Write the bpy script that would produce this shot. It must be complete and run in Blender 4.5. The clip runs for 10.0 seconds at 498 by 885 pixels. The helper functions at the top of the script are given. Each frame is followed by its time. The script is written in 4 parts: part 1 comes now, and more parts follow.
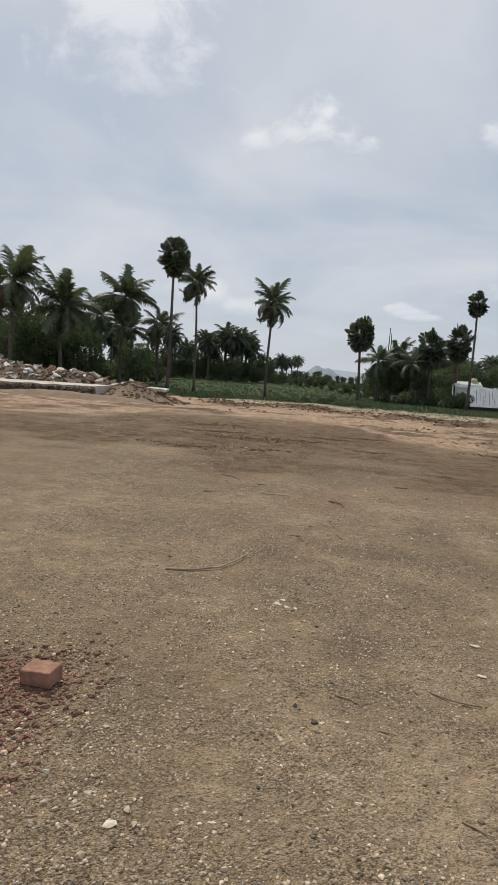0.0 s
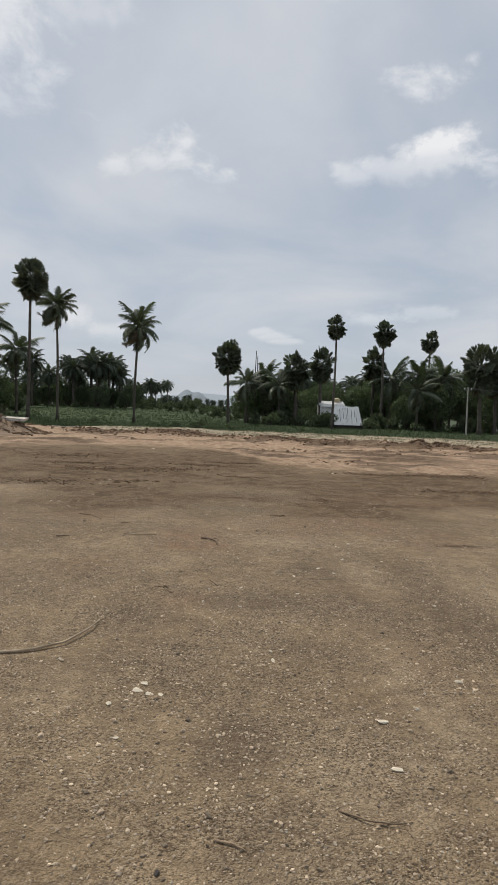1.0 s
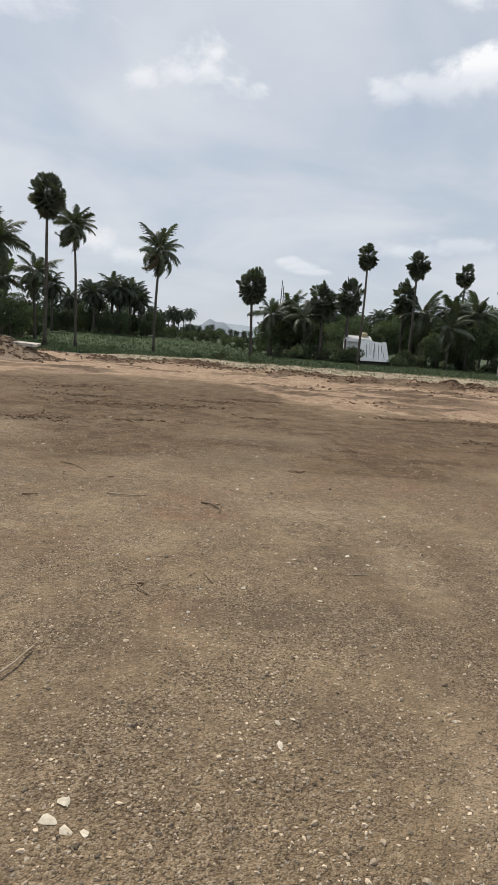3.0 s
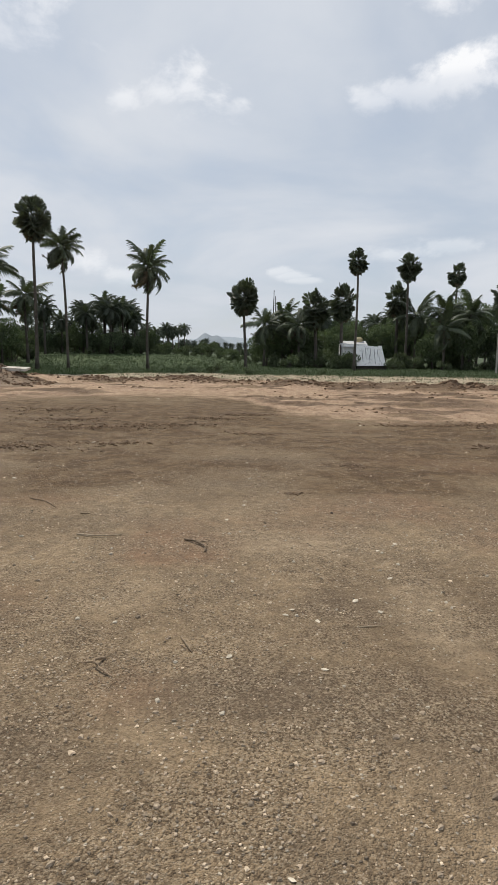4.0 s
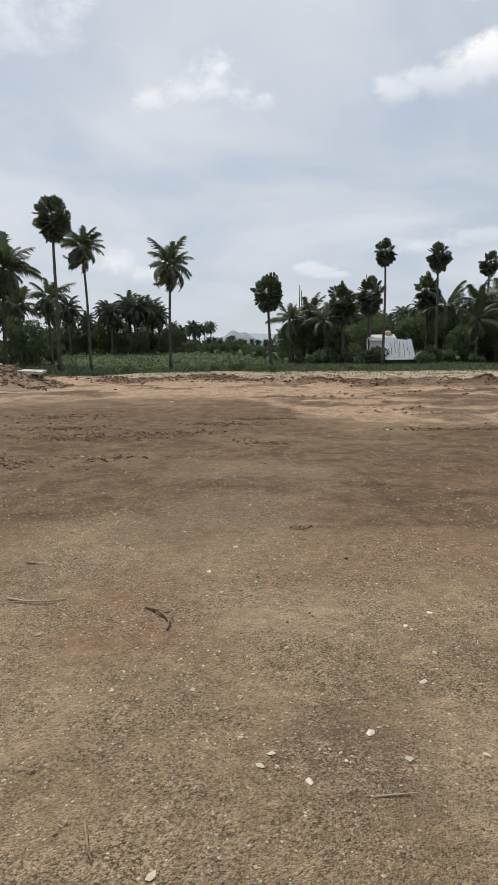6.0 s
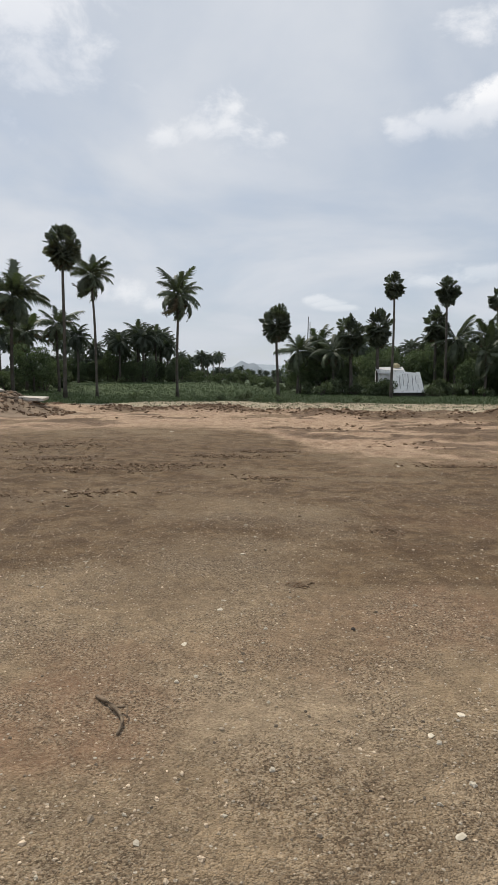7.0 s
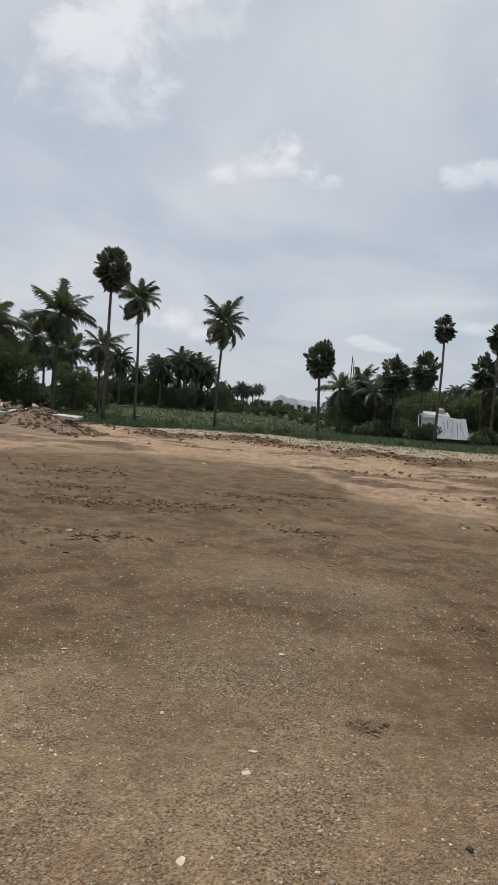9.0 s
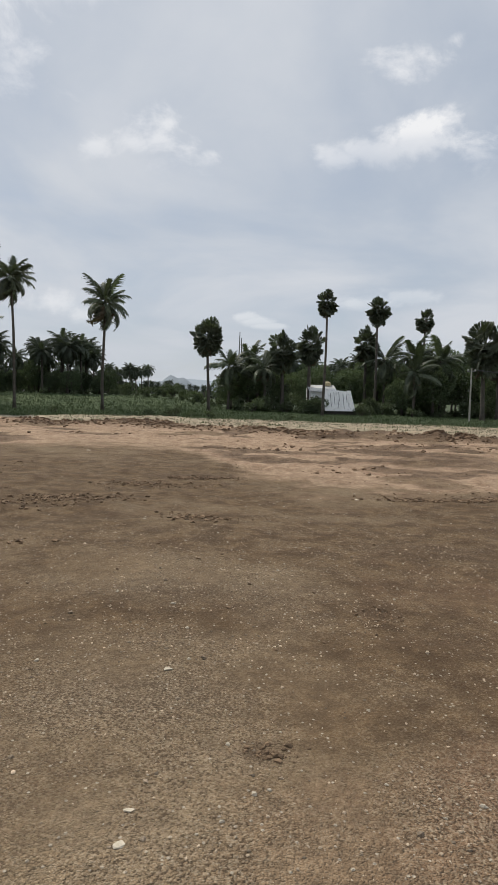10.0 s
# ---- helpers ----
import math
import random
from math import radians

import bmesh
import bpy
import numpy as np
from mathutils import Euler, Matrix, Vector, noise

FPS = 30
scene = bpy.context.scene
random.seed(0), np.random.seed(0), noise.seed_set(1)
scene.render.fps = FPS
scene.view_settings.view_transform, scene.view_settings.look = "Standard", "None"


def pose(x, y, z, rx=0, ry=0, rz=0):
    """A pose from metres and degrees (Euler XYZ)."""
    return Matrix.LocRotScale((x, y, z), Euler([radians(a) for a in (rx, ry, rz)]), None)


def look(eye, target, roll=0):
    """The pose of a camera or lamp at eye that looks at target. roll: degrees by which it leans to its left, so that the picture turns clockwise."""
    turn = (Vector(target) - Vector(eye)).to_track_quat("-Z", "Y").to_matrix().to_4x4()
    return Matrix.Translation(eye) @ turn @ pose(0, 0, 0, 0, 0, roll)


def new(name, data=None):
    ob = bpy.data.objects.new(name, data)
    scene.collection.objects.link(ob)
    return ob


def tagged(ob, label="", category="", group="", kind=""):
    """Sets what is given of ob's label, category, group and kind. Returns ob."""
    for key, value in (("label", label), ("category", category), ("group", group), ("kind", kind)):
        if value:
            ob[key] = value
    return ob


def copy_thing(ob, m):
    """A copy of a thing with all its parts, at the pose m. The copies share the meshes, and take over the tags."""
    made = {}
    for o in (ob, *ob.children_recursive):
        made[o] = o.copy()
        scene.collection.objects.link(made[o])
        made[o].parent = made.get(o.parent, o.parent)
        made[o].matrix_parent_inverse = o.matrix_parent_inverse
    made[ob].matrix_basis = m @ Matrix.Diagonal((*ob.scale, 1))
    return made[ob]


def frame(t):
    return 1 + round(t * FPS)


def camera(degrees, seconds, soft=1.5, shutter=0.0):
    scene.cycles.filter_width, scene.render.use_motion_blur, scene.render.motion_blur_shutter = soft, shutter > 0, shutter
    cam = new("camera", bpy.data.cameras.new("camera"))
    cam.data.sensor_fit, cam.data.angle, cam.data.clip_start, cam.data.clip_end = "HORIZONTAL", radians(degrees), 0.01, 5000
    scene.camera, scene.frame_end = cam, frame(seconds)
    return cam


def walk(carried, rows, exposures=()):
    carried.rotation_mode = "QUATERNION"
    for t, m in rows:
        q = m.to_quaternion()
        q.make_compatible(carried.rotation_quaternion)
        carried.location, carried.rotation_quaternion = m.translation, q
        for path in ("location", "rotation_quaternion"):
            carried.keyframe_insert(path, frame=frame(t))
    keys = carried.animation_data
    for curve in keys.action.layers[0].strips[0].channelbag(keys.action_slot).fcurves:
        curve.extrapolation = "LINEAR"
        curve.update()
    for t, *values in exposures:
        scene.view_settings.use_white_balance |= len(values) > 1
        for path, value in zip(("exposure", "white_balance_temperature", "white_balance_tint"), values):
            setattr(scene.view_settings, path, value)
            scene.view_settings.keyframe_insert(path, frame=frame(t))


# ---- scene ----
cam = camera(43.95, 10.0)
PATH = [
    (0, (0.001, 0.000, 1.485), (-1.684, 9.806, 0.478), 3.40),
    (0.5, (-0.023, 0.430, 1.479), (-0.310, 10.411, 0.923), 1.49),
    (1, (0.011, 0.829, 1.483), (0.350, 10.809, 0.951), 1.64),
    (1.5, (0.011, 1.259, 1.466), (0.398, 11.247, 1.191), 3.82),
    (2, (0.067, 1.694, 1.488), (0.975, 11.541, 0.002), 2.55),
    (2.5, (0.125, 2.151, 1.483), (0.279, 11.959, -0.463), 3.36),
    (2.7, (0.093, 2.233, 1.503), (0.126, 12.063, -0.333), 3.64),
    (3.8, (0.234, 2.750, 1.503), (0.373, 12.647, 0.079), 1.49),
    (4, (0.242, 3.010, 1.499), (0.255, 12.904, 0.046), 0.13),
    (4.5, (0.325, 3.237, 1.510), (0.364, 13.224, 0.998), 1.49),
    (5, (0.440, 3.712, 1.493), (-0.362, 13.586, 0.131), 1.49),
    (5.5, (0.458, 4.057, 1.521), (-0.053, 13.903, -0.151), 0.15),
    (5.7, (0.505, 4.138, 1.534), (-0.043, 14.010, 0.040), -1.12),
    (6.8, (0.586, 4.914, 1.529), (0.292, 14.787, -0.028), -0.60),
    (7, (0.618, 5.068, 1.495), (0.043, 15.000, 0.476), -0.28),
    (7.5, (0.605, 5.523, 1.472), (0.033, 15.472, 0.640), 2.72),
    (8, (0.538, 5.777, 1.515), (0.496, 15.763, 0.986), 0.31),
    (8.5, (0.504, 6.065, 1.534), (-0.502, 16.013, 1.374), 2.36),
    (9, (0.405, 6.480, 1.488), (-0.749, 16.400, 0.980), 3.91),
    (9.5, (0.413, 6.778, 1.474), (0.434, 16.726, 0.456), -0.21),
    (10, (0.483, 7.023, 1.465), (1.061, 16.977, 0.703), 1.24),
]
walk(cam, [(t, look(eye, target, roll)) for t, eye, target, roll in PATH],
     [(0, -0.02), (0.5, -0.1), (1, -0.1), (1.6, -0.08), (2.0, -0.12), (2.5, 0.10), (4, 0.10), (4.5, 0.0), (5.5, 0.12), (7, 0.08), (7.5, 0.12), (8.2, 0.0), (10, -0.04)])

# ---------------------------------------------------------------- light
SUN_EL, SUN_AZ = 53.0, -32.0  # degrees above the horizon; from +y towards +x
sun = new("sun", bpy.data.lights.new("sun", "SUN"))
sun.data.energy, sun.data.angle, sun.data.color = 3.5, radians(1.0), (1.0, 0.935, 0.82)
_d = Vector((math.sin(radians(SUN_AZ)) * math.cos(radians(SUN_EL)), math.cos(radians(SUN_AZ)) * math.cos(radians(SUN_EL)), math.sin(radians(SUN_EL))))
sun.matrix_world = look(_d * 100, (0, 0, 0))


class Nodes:
    """Short hand for node trees."""

    def __init__(self, tree):
        self.t = tree
        self.t.nodes.clear()

    def add(self, kind, ins=None, operation=None, use_clamp=False, interpolation_type=None, data_type=None, blend_type=None,
            attribute_name=None, sky_type=None, sun_disc=None, sun_elevation=None, sun_rotation=None):
        n = self.t.nodes.new(kind)
        if operation:
            n.operation = operation
        if use_clamp:
            n.use_clamp = True
        if interpolation_type:
            n.interpolation_type = interpolation_type
        if data_type:
            n.data_type = data_type
        if blend_type:
            n.blend_type = blend_type
        if attribute_name:
            n.attribute_name = attribute_name
        if sky_type:
            n.sky_type, n.sun_disc, n.sun_elevation, n.sun_rotation = sky_type, sun_disc, sun_elevation, sun_rotation
        for name, value in (ins or {}).items():
            if isinstance(value, bpy.types.NodeSocket):
                self.t.links.new(value, n.inputs[name])
            else:
                n.inputs[name].default_value = value
        return n

    def math(self, op, a, b=0.0, clamp=False):
        return self.add("ShaderNodeMath", operation=op, use_clamp=clamp, ins={0: a, 1: b}).outputs[0]

    def span(self, v, lo, hi, a=0.0, b=1.0, smooth=True):
        return self.add("ShaderNodeMapRange", interpolation_type="SMOOTHSTEP" if smooth else "LINEAR",
                        ins={"Value": v, "From Min": lo, "From Max": hi, "To Min": a, "To Max": b}).outputs[0]

    def mix(self, fac, a, b, mode="MIX"):
        n = self.add("ShaderNodeMix", data_type="RGBA", blend_type=mode)
        for i, v in ((0, fac), (6, a), (7, b)):
            if isinstance(v, bpy.types.NodeSocket):
                self.t.links.new(v, n.inputs[i])
            else:
                n.inputs[i].default_value = v if i == 0 else (*v, 1.0)[:4]
        return n.outputs[2]

    def noise(self, vec, scale, detail=4.0, rough=0.55, distort=0.0):
        return self.add("ShaderNodeTexNoise", ins={"Vector": vec, "Scale": scale, "Detail": detail, "Roughness": rough, "Distortion": distort}).outputs[0]


# ---------------------------------------------------------------- sky with thin high cloud and a few puffs
world = bpy.data.worlds.new("sky")
scene.world = world
world.use_nodes = True
N = Nodes(world.node_tree)
way = N.add("ShaderNodeTexCoord").outputs["Generated"]
sky = N.add("ShaderNodeTexSky", sky_type="NISHITA", sun_disc=False, sun_elevation=radians(SUN_EL), sun_rotation=radians(SUN_AZ))
sep = N.add("ShaderNodeSeparateXYZ", ins={0: way})
height = N.math("MAXIMUM", sep.outputs[2], 0.0)
# directions laid on a high plane, so that cloud streaks flatten towards the horizon
flat = N.math("ADD", height, 0.22)
plane = N.add("ShaderNodeCombineXYZ", ins={0: N.math("DIVIDE", sep.outputs[0], flat), 1: N.math("DIVIDE", sep.outputs[1], flat), 2: 0.0}).outputs[0]
veil = N.noise(plane, 1.15, 6.0, 0.5, 0.4)
fine = N.noise(plane, 4.5, 6.0, 0.6, 0.6)
puffy = N.noise(N.add("ShaderNodeVectorMath", operation="MULTIPLY", ins={0: way, 1: (1.0, 1.0, 1.5)}).outputs[0], 9.0, 9.0, 0.62, 0.3)
cover = N.span(N.math("ADD", veil, N.math("MULTIPLY", fine, 0.25)), 0.36, 0.78, 0.72, 1.0)
veil_col = N.mix(N.span(veil, 0.35, 0.68), (0.50, 0.555, 0.635), (0.655, 0.685, 0.735))
veil_col = N.mix(N.span(height, 0.02, 0.16, 0.55, 0.0), veil_col, (0.535, 0.575, 0.63))
# azimuth, elevation, half width, half height (degrees), brightness of each puff
PUFFS = [(-4.6, 21.4, 3.0, 1.4, 0.7), (-4.5, 22.5, 1.3, 1.0, 0.75), (-7.4, 21.0, 1.9, 1.1, 0.6), (-2.6, 20.9, 2.3, 1.2, 0.85), (-1.0, 20.5, 1.5, 0.8, 0.6), (-10.8, 20.5, 1.5, 1.0, 0.6),
         (18.2, 21.9, 3.8, 1.7, 1.0), (20.0, 22.7, 2.1, 1.3, 1.0), (22.6, 21.2, 3.0, 1.6, 0.95), (14.0, 20.8, 3.2, 0.9, 0.7), (10.6, 20.3, 2.0, 0.8, 0.65), (27.0, 21.5, 3.0, 1.8, 0.8),
         (16.3, 26.2, 2.6, 1.7, 0.95), (18.7, 26.8, 2.5, 1.6, 0.95), (20.3, 27.9, 1.8, 1.0, 0.9), (13.4, 25.1, 1.5, 0.7, 0.5), (-21.5, 28.5, 5.5, 5.0, 0.75), (-14.0, 30.3, 3.0, 1.6, 0.35),
         (18.0, 33.6, 5.0, 1.6, 0.5), (-14.2, 7.7, 2.9, 1.3, 0.6), (-11.6, 6.8, 1.9, 0.8, 0.5), (2.6, 7.1, 0.9, 0.35, 0.5), (3.8, 6.7, 1.0, 0.3, 0.5), (5.0, 6.3, 1.0, 0.22, 0.45), (13.0, 8.4, 3.2, 0.7, 0.5), (17.5, 8.8, 2.0, 0.5, 0.4), (34.0, 25.0, 5.0, 2.6, 0.7)]
puff = None
for az, el, wide, tall, much in PUFFS:
    wide, tall = wide * 1.25, tall * 1.3
    ca, sa, ce, se = math.cos(radians(az)), math.sin(radians(az)), math.cos(radians(el)), math.sin(radians(el))
    u = N.add("ShaderNodeVectorMath", operation="DOT_PRODUCT", ins={0: way, 1: (ca / radians(wide), -sa / radians(wide), 0)}).outputs["Value"]
    v = N.add("ShaderNodeVectorMath", operation="DOT_PRODUCT", ins={0: way, 1: (-sa * se / radians(tall), -ca * se / radians(tall), ce / radians(tall))}).outputs["Value"]
    r = N.math("SQRT", N.math("ADD", N.math("MULTIPLY", u, u), N.math("MULTIPLY", v, v)))
    ahead = N.add("ShaderNodeVectorMath", operation="DOT_PRODUCT", ins={0: way, 1: (sa * ce, ca * ce, se)}).outputs["Value"]
    m = N.math("ADD", N.math("SUBTRACT", 1.0, r), N.math("MULTIPLY", N.math("SUBTRACT", puffy, 0.5), 4.6))
    m = N.math("MULTIPLY", N.span(m, -0.05, 0.95), N.span(v, -1.1, 0.2, 0.45, 1.0))
    m = N.math("MULTIPLY", N.math("MULTIPLY", m, much), N.math("GREATER_THAN", ahead, 0.5))
    puff = m if puff is None else N.math("MAXIMUM", puff, m)
cloud_col = N.mix(puff, veil_col, (0.90, 0.905, 0.92))
blue = N.add("ShaderNodeBackground", ins={"Color": sky.outputs[0], "Strength": 0.09})
white = N.add("ShaderNodeBackground", ins={"Color": cloud_col, "Strength": 1.0})
both = N.add("ShaderNodeMixShader", ins={0: N.math("MAXIMUM", cover, puff), 1: blue.outputs[0], 2: white.outputs[0]})
N.add("ShaderNodeOutputWorld", ins={0: both.outputs[0]})


# ---------------------------------------------------------------- materials
def material(name, low, high, scale=8.0, rough=0.8, bump=0.3, dist=0.01, per_object=0.0, per_island=0.0, spots=None, fine_scale=None, spec=0.3, leaf=0.0):
    """Two colours mixed by noise at two scales, with bump; varied from object to object or from island to island."""
    mat = bpy.data.materials.new(name)
    mat.use_nodes = True
    n = Nodes(mat.node_tree)
    where = n.add("ShaderNodeTexCoord").outputs["Object"]
    big = n.noise(where, scale, 5.0)
    small = n.noise(where, fine_scale or scale * 9, 3.0)
    col = n.mix(n.span(n.math("ADD", n.math("MULTIPLY", big, 0.65), n.math("MULTIPLY", small, 0.35)), 0.3, 0.7), low, high)
    if spots:
        col = n.mix(n.span(n.noise(where, scale * 2.3, 4.0, 0.6), 0.56, 0.66, 0.0, 0.8), col, spots)
    if per_object:
        rnd = n.add("ShaderNodeObjectInfo").outputs["Random"]
        col = n.mix(1.0, col, n.add("ShaderNodeCombineColor", ins={i: n.span(rnd, 0, 1, 1 - per_object, 1 + per_object, False) for i in range(3)}).outputs[0], "MULTIPLY")
    if per_island:
        rnd = n.add("ShaderNodeNewGeometry").outputs["Random Per Island"]
        col = n.mix(1.0, col, n.add("ShaderNodeCombineColor", ins={i: n.span(rnd, 0, 1, 1 - per_island, 1 + per_island, False) for i in range(3)}).outputs[0], "MULTIPLY")
    b = n.add("ShaderNodeBump", ins={"Strength": bump, "Distance": dist, "Height": small})
    p = n.add("ShaderNodeBsdfPrincipled", ins={"Base Color": col, "Roughness": rough, "Normal": b.outputs[0], "Specular IOR Level": spec})
    out = p.outputs[0]
    if leaf:
        back = n.add("ShaderNodeBsdfTranslucent", ins={"Color": n.mix(1.0, col, (1.3, 1.5, 0.8), "MULTIPLY")})
        out = n.add("ShaderNodeMixShader", ins={0: leaf, 1: out, 2: back.outputs[0]}).outputs[0]
    n.add("ShaderNodeOutputMaterial", ins={0: out})
    return mat


PALMYRA_LEAF = material("palmyra_leaf", (0.052, 0.063, 0.045), (0.098, 0.113, 0.075), 2.0, 0.6, per_object=0.35, leaf=0.15)
DRY_LEAF = material("dry_leaf", (0.065, 0.052, 0.036), (0.13, 0.105, 0.07), 2.0, 0.8, per_object=0.3, leaf=0.15)
COCO_LEAF = material("coconut_leaf", (0.060, 0.075, 0.052), (0.118, 0.138, 0.086), 2.0, 0.55, per_object=0.35, leaf=0.15)
FAR_LEAF = material("far_palm_leaf", (0.064, 0.077, 0.062), (0.105, 0.120, 0.092), 1.0, 0.8, per_object=0.3, spec=0.1, leaf=0.15)
BROAD_LEAF = material("broad_leaf", (0.062, 0.083, 0.052), (0.125, 0.152, 0.088), 0.8, 0.8, per_object=0.3, per_island=0.4, spec=0.12, leaf=0.18)
SHRUB_LEAF = material("shrub_leaf", (0.062, 0.080, 0.048), (0.120, 0.142, 0.082), 0.5, 0.85, per_object=0.25, per_island=0.35, leaf=0.2)
GRASS = material("grass_blades", (0.052, 0.080, 0.030), (0.100, 0.132, 0.056), 0.35, 0.6, per_island=0.3)
SPROUT = material("sprouts", (0.085, 0.105, 0.05), (0.16, 0.18, 0.09), 0.6, 0.7, per_island=0.3)
BARK = material("palm_bark", (0.05, 0.043, 0.036), (0.12, 0.105, 0.09), 3.0, 0.9, 0.8, 0.03, per_object=0.2)
WOOD_POLE = material("pole_concrete", (0.28, 0.26, 0.23), (0.42, 0.40, 0.36), 4.0, 0.85)
STEEL = material("dark_steel", (0.10, 0.10, 0.11), (0.16, 0.16, 0.17), 5.0, 0.6)
BRICK = material("brick_red", (0.125, 0.062, 0.042), (0.235, 0.13, 0.09), 18.0, 0.9, 0.5, 0.004, per_object=0.2, per_island=0.3, fine_scale=160)
RED_SOIL = material("red_brick_soil", (0.15, 0.075, 0.05), (0.27, 0.14, 0.09), 12.0, 0.95, 0.6, 0.006, fine_scale=120)
TWIG = material("dry_twig", (0.10, 0.072, 0.048), (0.30, 0.22, 0.145), 30.0, 0.85, 0.5, 0.002, per_object=0.3)
STICK = material("pale_stick", (0.26, 0.20, 0.13), (0.42, 0.34, 0.24), 25.0, 0.8, 0.5, 0.002)
PEBBLE = material("pebbles", (0.20, 0.150, 0.104), (0.50, 0.40, 0.29), 3.0, 0.9, 0.5, 0.003, per_island=0.65, fine_scale=90)
PALE_STONE = material("pale_stone", (0.44, 0.38, 0.29), (0.62, 0.55, 0.44), 14.0, 0.85, 0.5, 0.004, per_object=0.2, fine_scale=120)
DARK_STONE = material("dark_stone", (0.05, 0.042, 0.036), (0.11, 0.095, 0.08), 14.0, 0.85, 0.5, 0.004, fine_scale=120)
CLOD = material("earth_clods", (0.12, 0.079, 0.048), (0.23, 0.155, 0.095), 1.5, 0.95, 0.7, 0.01, per_island=0.4, fine_scale=40)
SAND_CLOD = material("sand_clods", (0.11, 0.068, 0.042), (0.24, 0.16, 0.10), 1.2, 0.95, 0.7, 0.01, per_island=0.35, fine_scale=40)
GREY_CLOD = material("pale_gravel", (0.22, 0.18, 0.125), (0.42, 0.36, 0.265), 1.2, 0.95, 0.7, 0.01, per_island=0.4, fine_scale=40)
CONCRETE = material("broken_concrete", (0.32, 0.29, 0.25), (0.52, 0.48, 0.42), 2.0, 0.9, 0.5, 0.01, per_object=0.2, per_island=0.35, spots=(0.2, 0.17, 0.14))
# earth rubble; its dark tone also stands for shade on the slab's front
RUBBLE_DARK = material("rubble_earth", (0.10, 0.075, 0.055), (0.24, 0.18, 0.13), 1.6, 0.95, 0.7, 0.02, per_object=0.2, per_island=0.4)
MOUND = material("dug_earth", (0.125, 0.088, 0.058), (0.235, 0.168, 0.112), 1.6, 0.95, 0.7, 0.03)
WHITEWASH = material("whitewash", (0.74, 0.74, 0.72), (0.86, 0.86, 0.84), 1.5, 0.8, 0.3, spots=(0.5, 0.5, 0.49))
GREY_SHEET = material("grey_roof_sheet", (0.38, 0.38, 0.38), (0.52, 0.52, 0.52), 1.4, 0.6)
YELLOW = material("ochre_tank", (0.36, 0.30, 0.17), (0.46, 0.40, 0.25), 3.0, 0.6)
# dark doors; on the shed's base the same colour stands in for shade
DARK_OPENING = material("dark_timber", (0.03, 0.028, 0.025), (0.07, 0.06, 0.05), 3.0, 0.8)
# haze of distance is put into these two colours, paler for the farther ridge
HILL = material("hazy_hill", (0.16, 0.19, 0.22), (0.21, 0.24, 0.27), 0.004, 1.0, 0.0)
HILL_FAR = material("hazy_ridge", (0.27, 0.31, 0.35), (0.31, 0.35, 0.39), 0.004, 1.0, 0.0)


# ---------------------------------------------------------------- mesh tools
class Mesh:
    def __init__(self):
        self.v, self.f = [], []

    def add(self, verts, faces):
        k = len(self.v)
        self.v += [tuple(p) for p in verts]
        self.f += [tuple(i + k for i in f) for f in faces]

    def tube(self, pts, radii, n=8, cap=True):
        k, rings = len(self.v), len(pts)
        for i, p in enumerate(pts):
            d = (Vector(pts[min(i + 1, rings - 1)]) - Vector(pts[max(i - 1, 0)])).normalized()
            a = d.orthogonal().normalized() if abs(d.z) < 0.95 else Vector((1, 0, 0))
            a = (a - d * a.dot(d)).normalized()
            b = d.cross(a)
            for j in range(n):
                w = 2 * math.pi * j / n
                self.v.append(tuple(Vector(p) + (a * math.cos(w) + b * math.sin(w)) * radii[i]))
        for i in range(rings - 1):
            for j in range(n):
                self.f.append((k + i * n + j, k + i * n + (j + 1) % n, k + (i + 1) * n + (j + 1) % n, k + (i + 1) * n + j))
        if cap:
            self.f.append(tuple(k + j for j in reversed(range(n))))
            self.f.append(tuple(k + (rings - 1) * n + j for j in range(n)))

    def box(self, lo, hi, jitter=0.0, rng=random):
        p = [(x + rng.uniform(-jitter, jitter), y + rng.uniform(-jitter, jitter), z + rng.uniform(-jitter, jitter))
             for z in (lo[2], hi[2]) for y in (lo[1], hi[1]) for x in (lo[0], hi[0])]
        self.add(p, [(0, 2, 3, 1), (4, 5, 7, 6), (0, 1, 5, 4), (2, 6, 7, 3), (0, 4, 6, 2), (1, 3, 7, 5)])

    def lump(self, at, size, rng, turn=None):
        """A rough stone: a jittered octahedron with a waist, 12 triangles or so."""
        a0 = rng.uniform(0, 6.28) if turn is None else turn
        ca, sa = math.cos(a0), math.sin(a0)
        pts = []
        for r, z, n, off in ((0.75, -0.5, 4, 0.4), (1.0, 0.05, 4, 0.0), (0.6, 0.5, 4, 0.5)):
            for j in range(n):
                w = 2 * math.pi * (j + off) / n + rng.uniform(-0.3, 0.3)
                q = r * rng.uniform(0.7, 1.15)
                x, y = q * math.cos(w) * size[0], q * math.sin(w) * size[1]
                pts.append((at[0] + x * ca - y * sa, at[1] + x * sa + y * ca, at[2] + (z + rng.uniform(-0.12, 0.12)) * size[2]))
        faces = [(3, 2, 1, 0), (8, 9, 10, 11)]
        for i in range(2):
            for j in range(4):
                faces.append((i * 4 + j, i * 4 + (j + 1) % 4, i * 4 + 4 + (j + 1) % 4, i * 4 + 4 + j))
        self.add(pts, faces)

    def data(self, name, mat, smooth=False):
        me = bpy.data.meshes.new(name)
        me.from_pydata(self.v, [], self.f)
        me.materials.append(mat)
        if smooth:
            me.polygons.foreach_set("use_smooth", [True] * len(me.polygons))
        me.update()
        return me


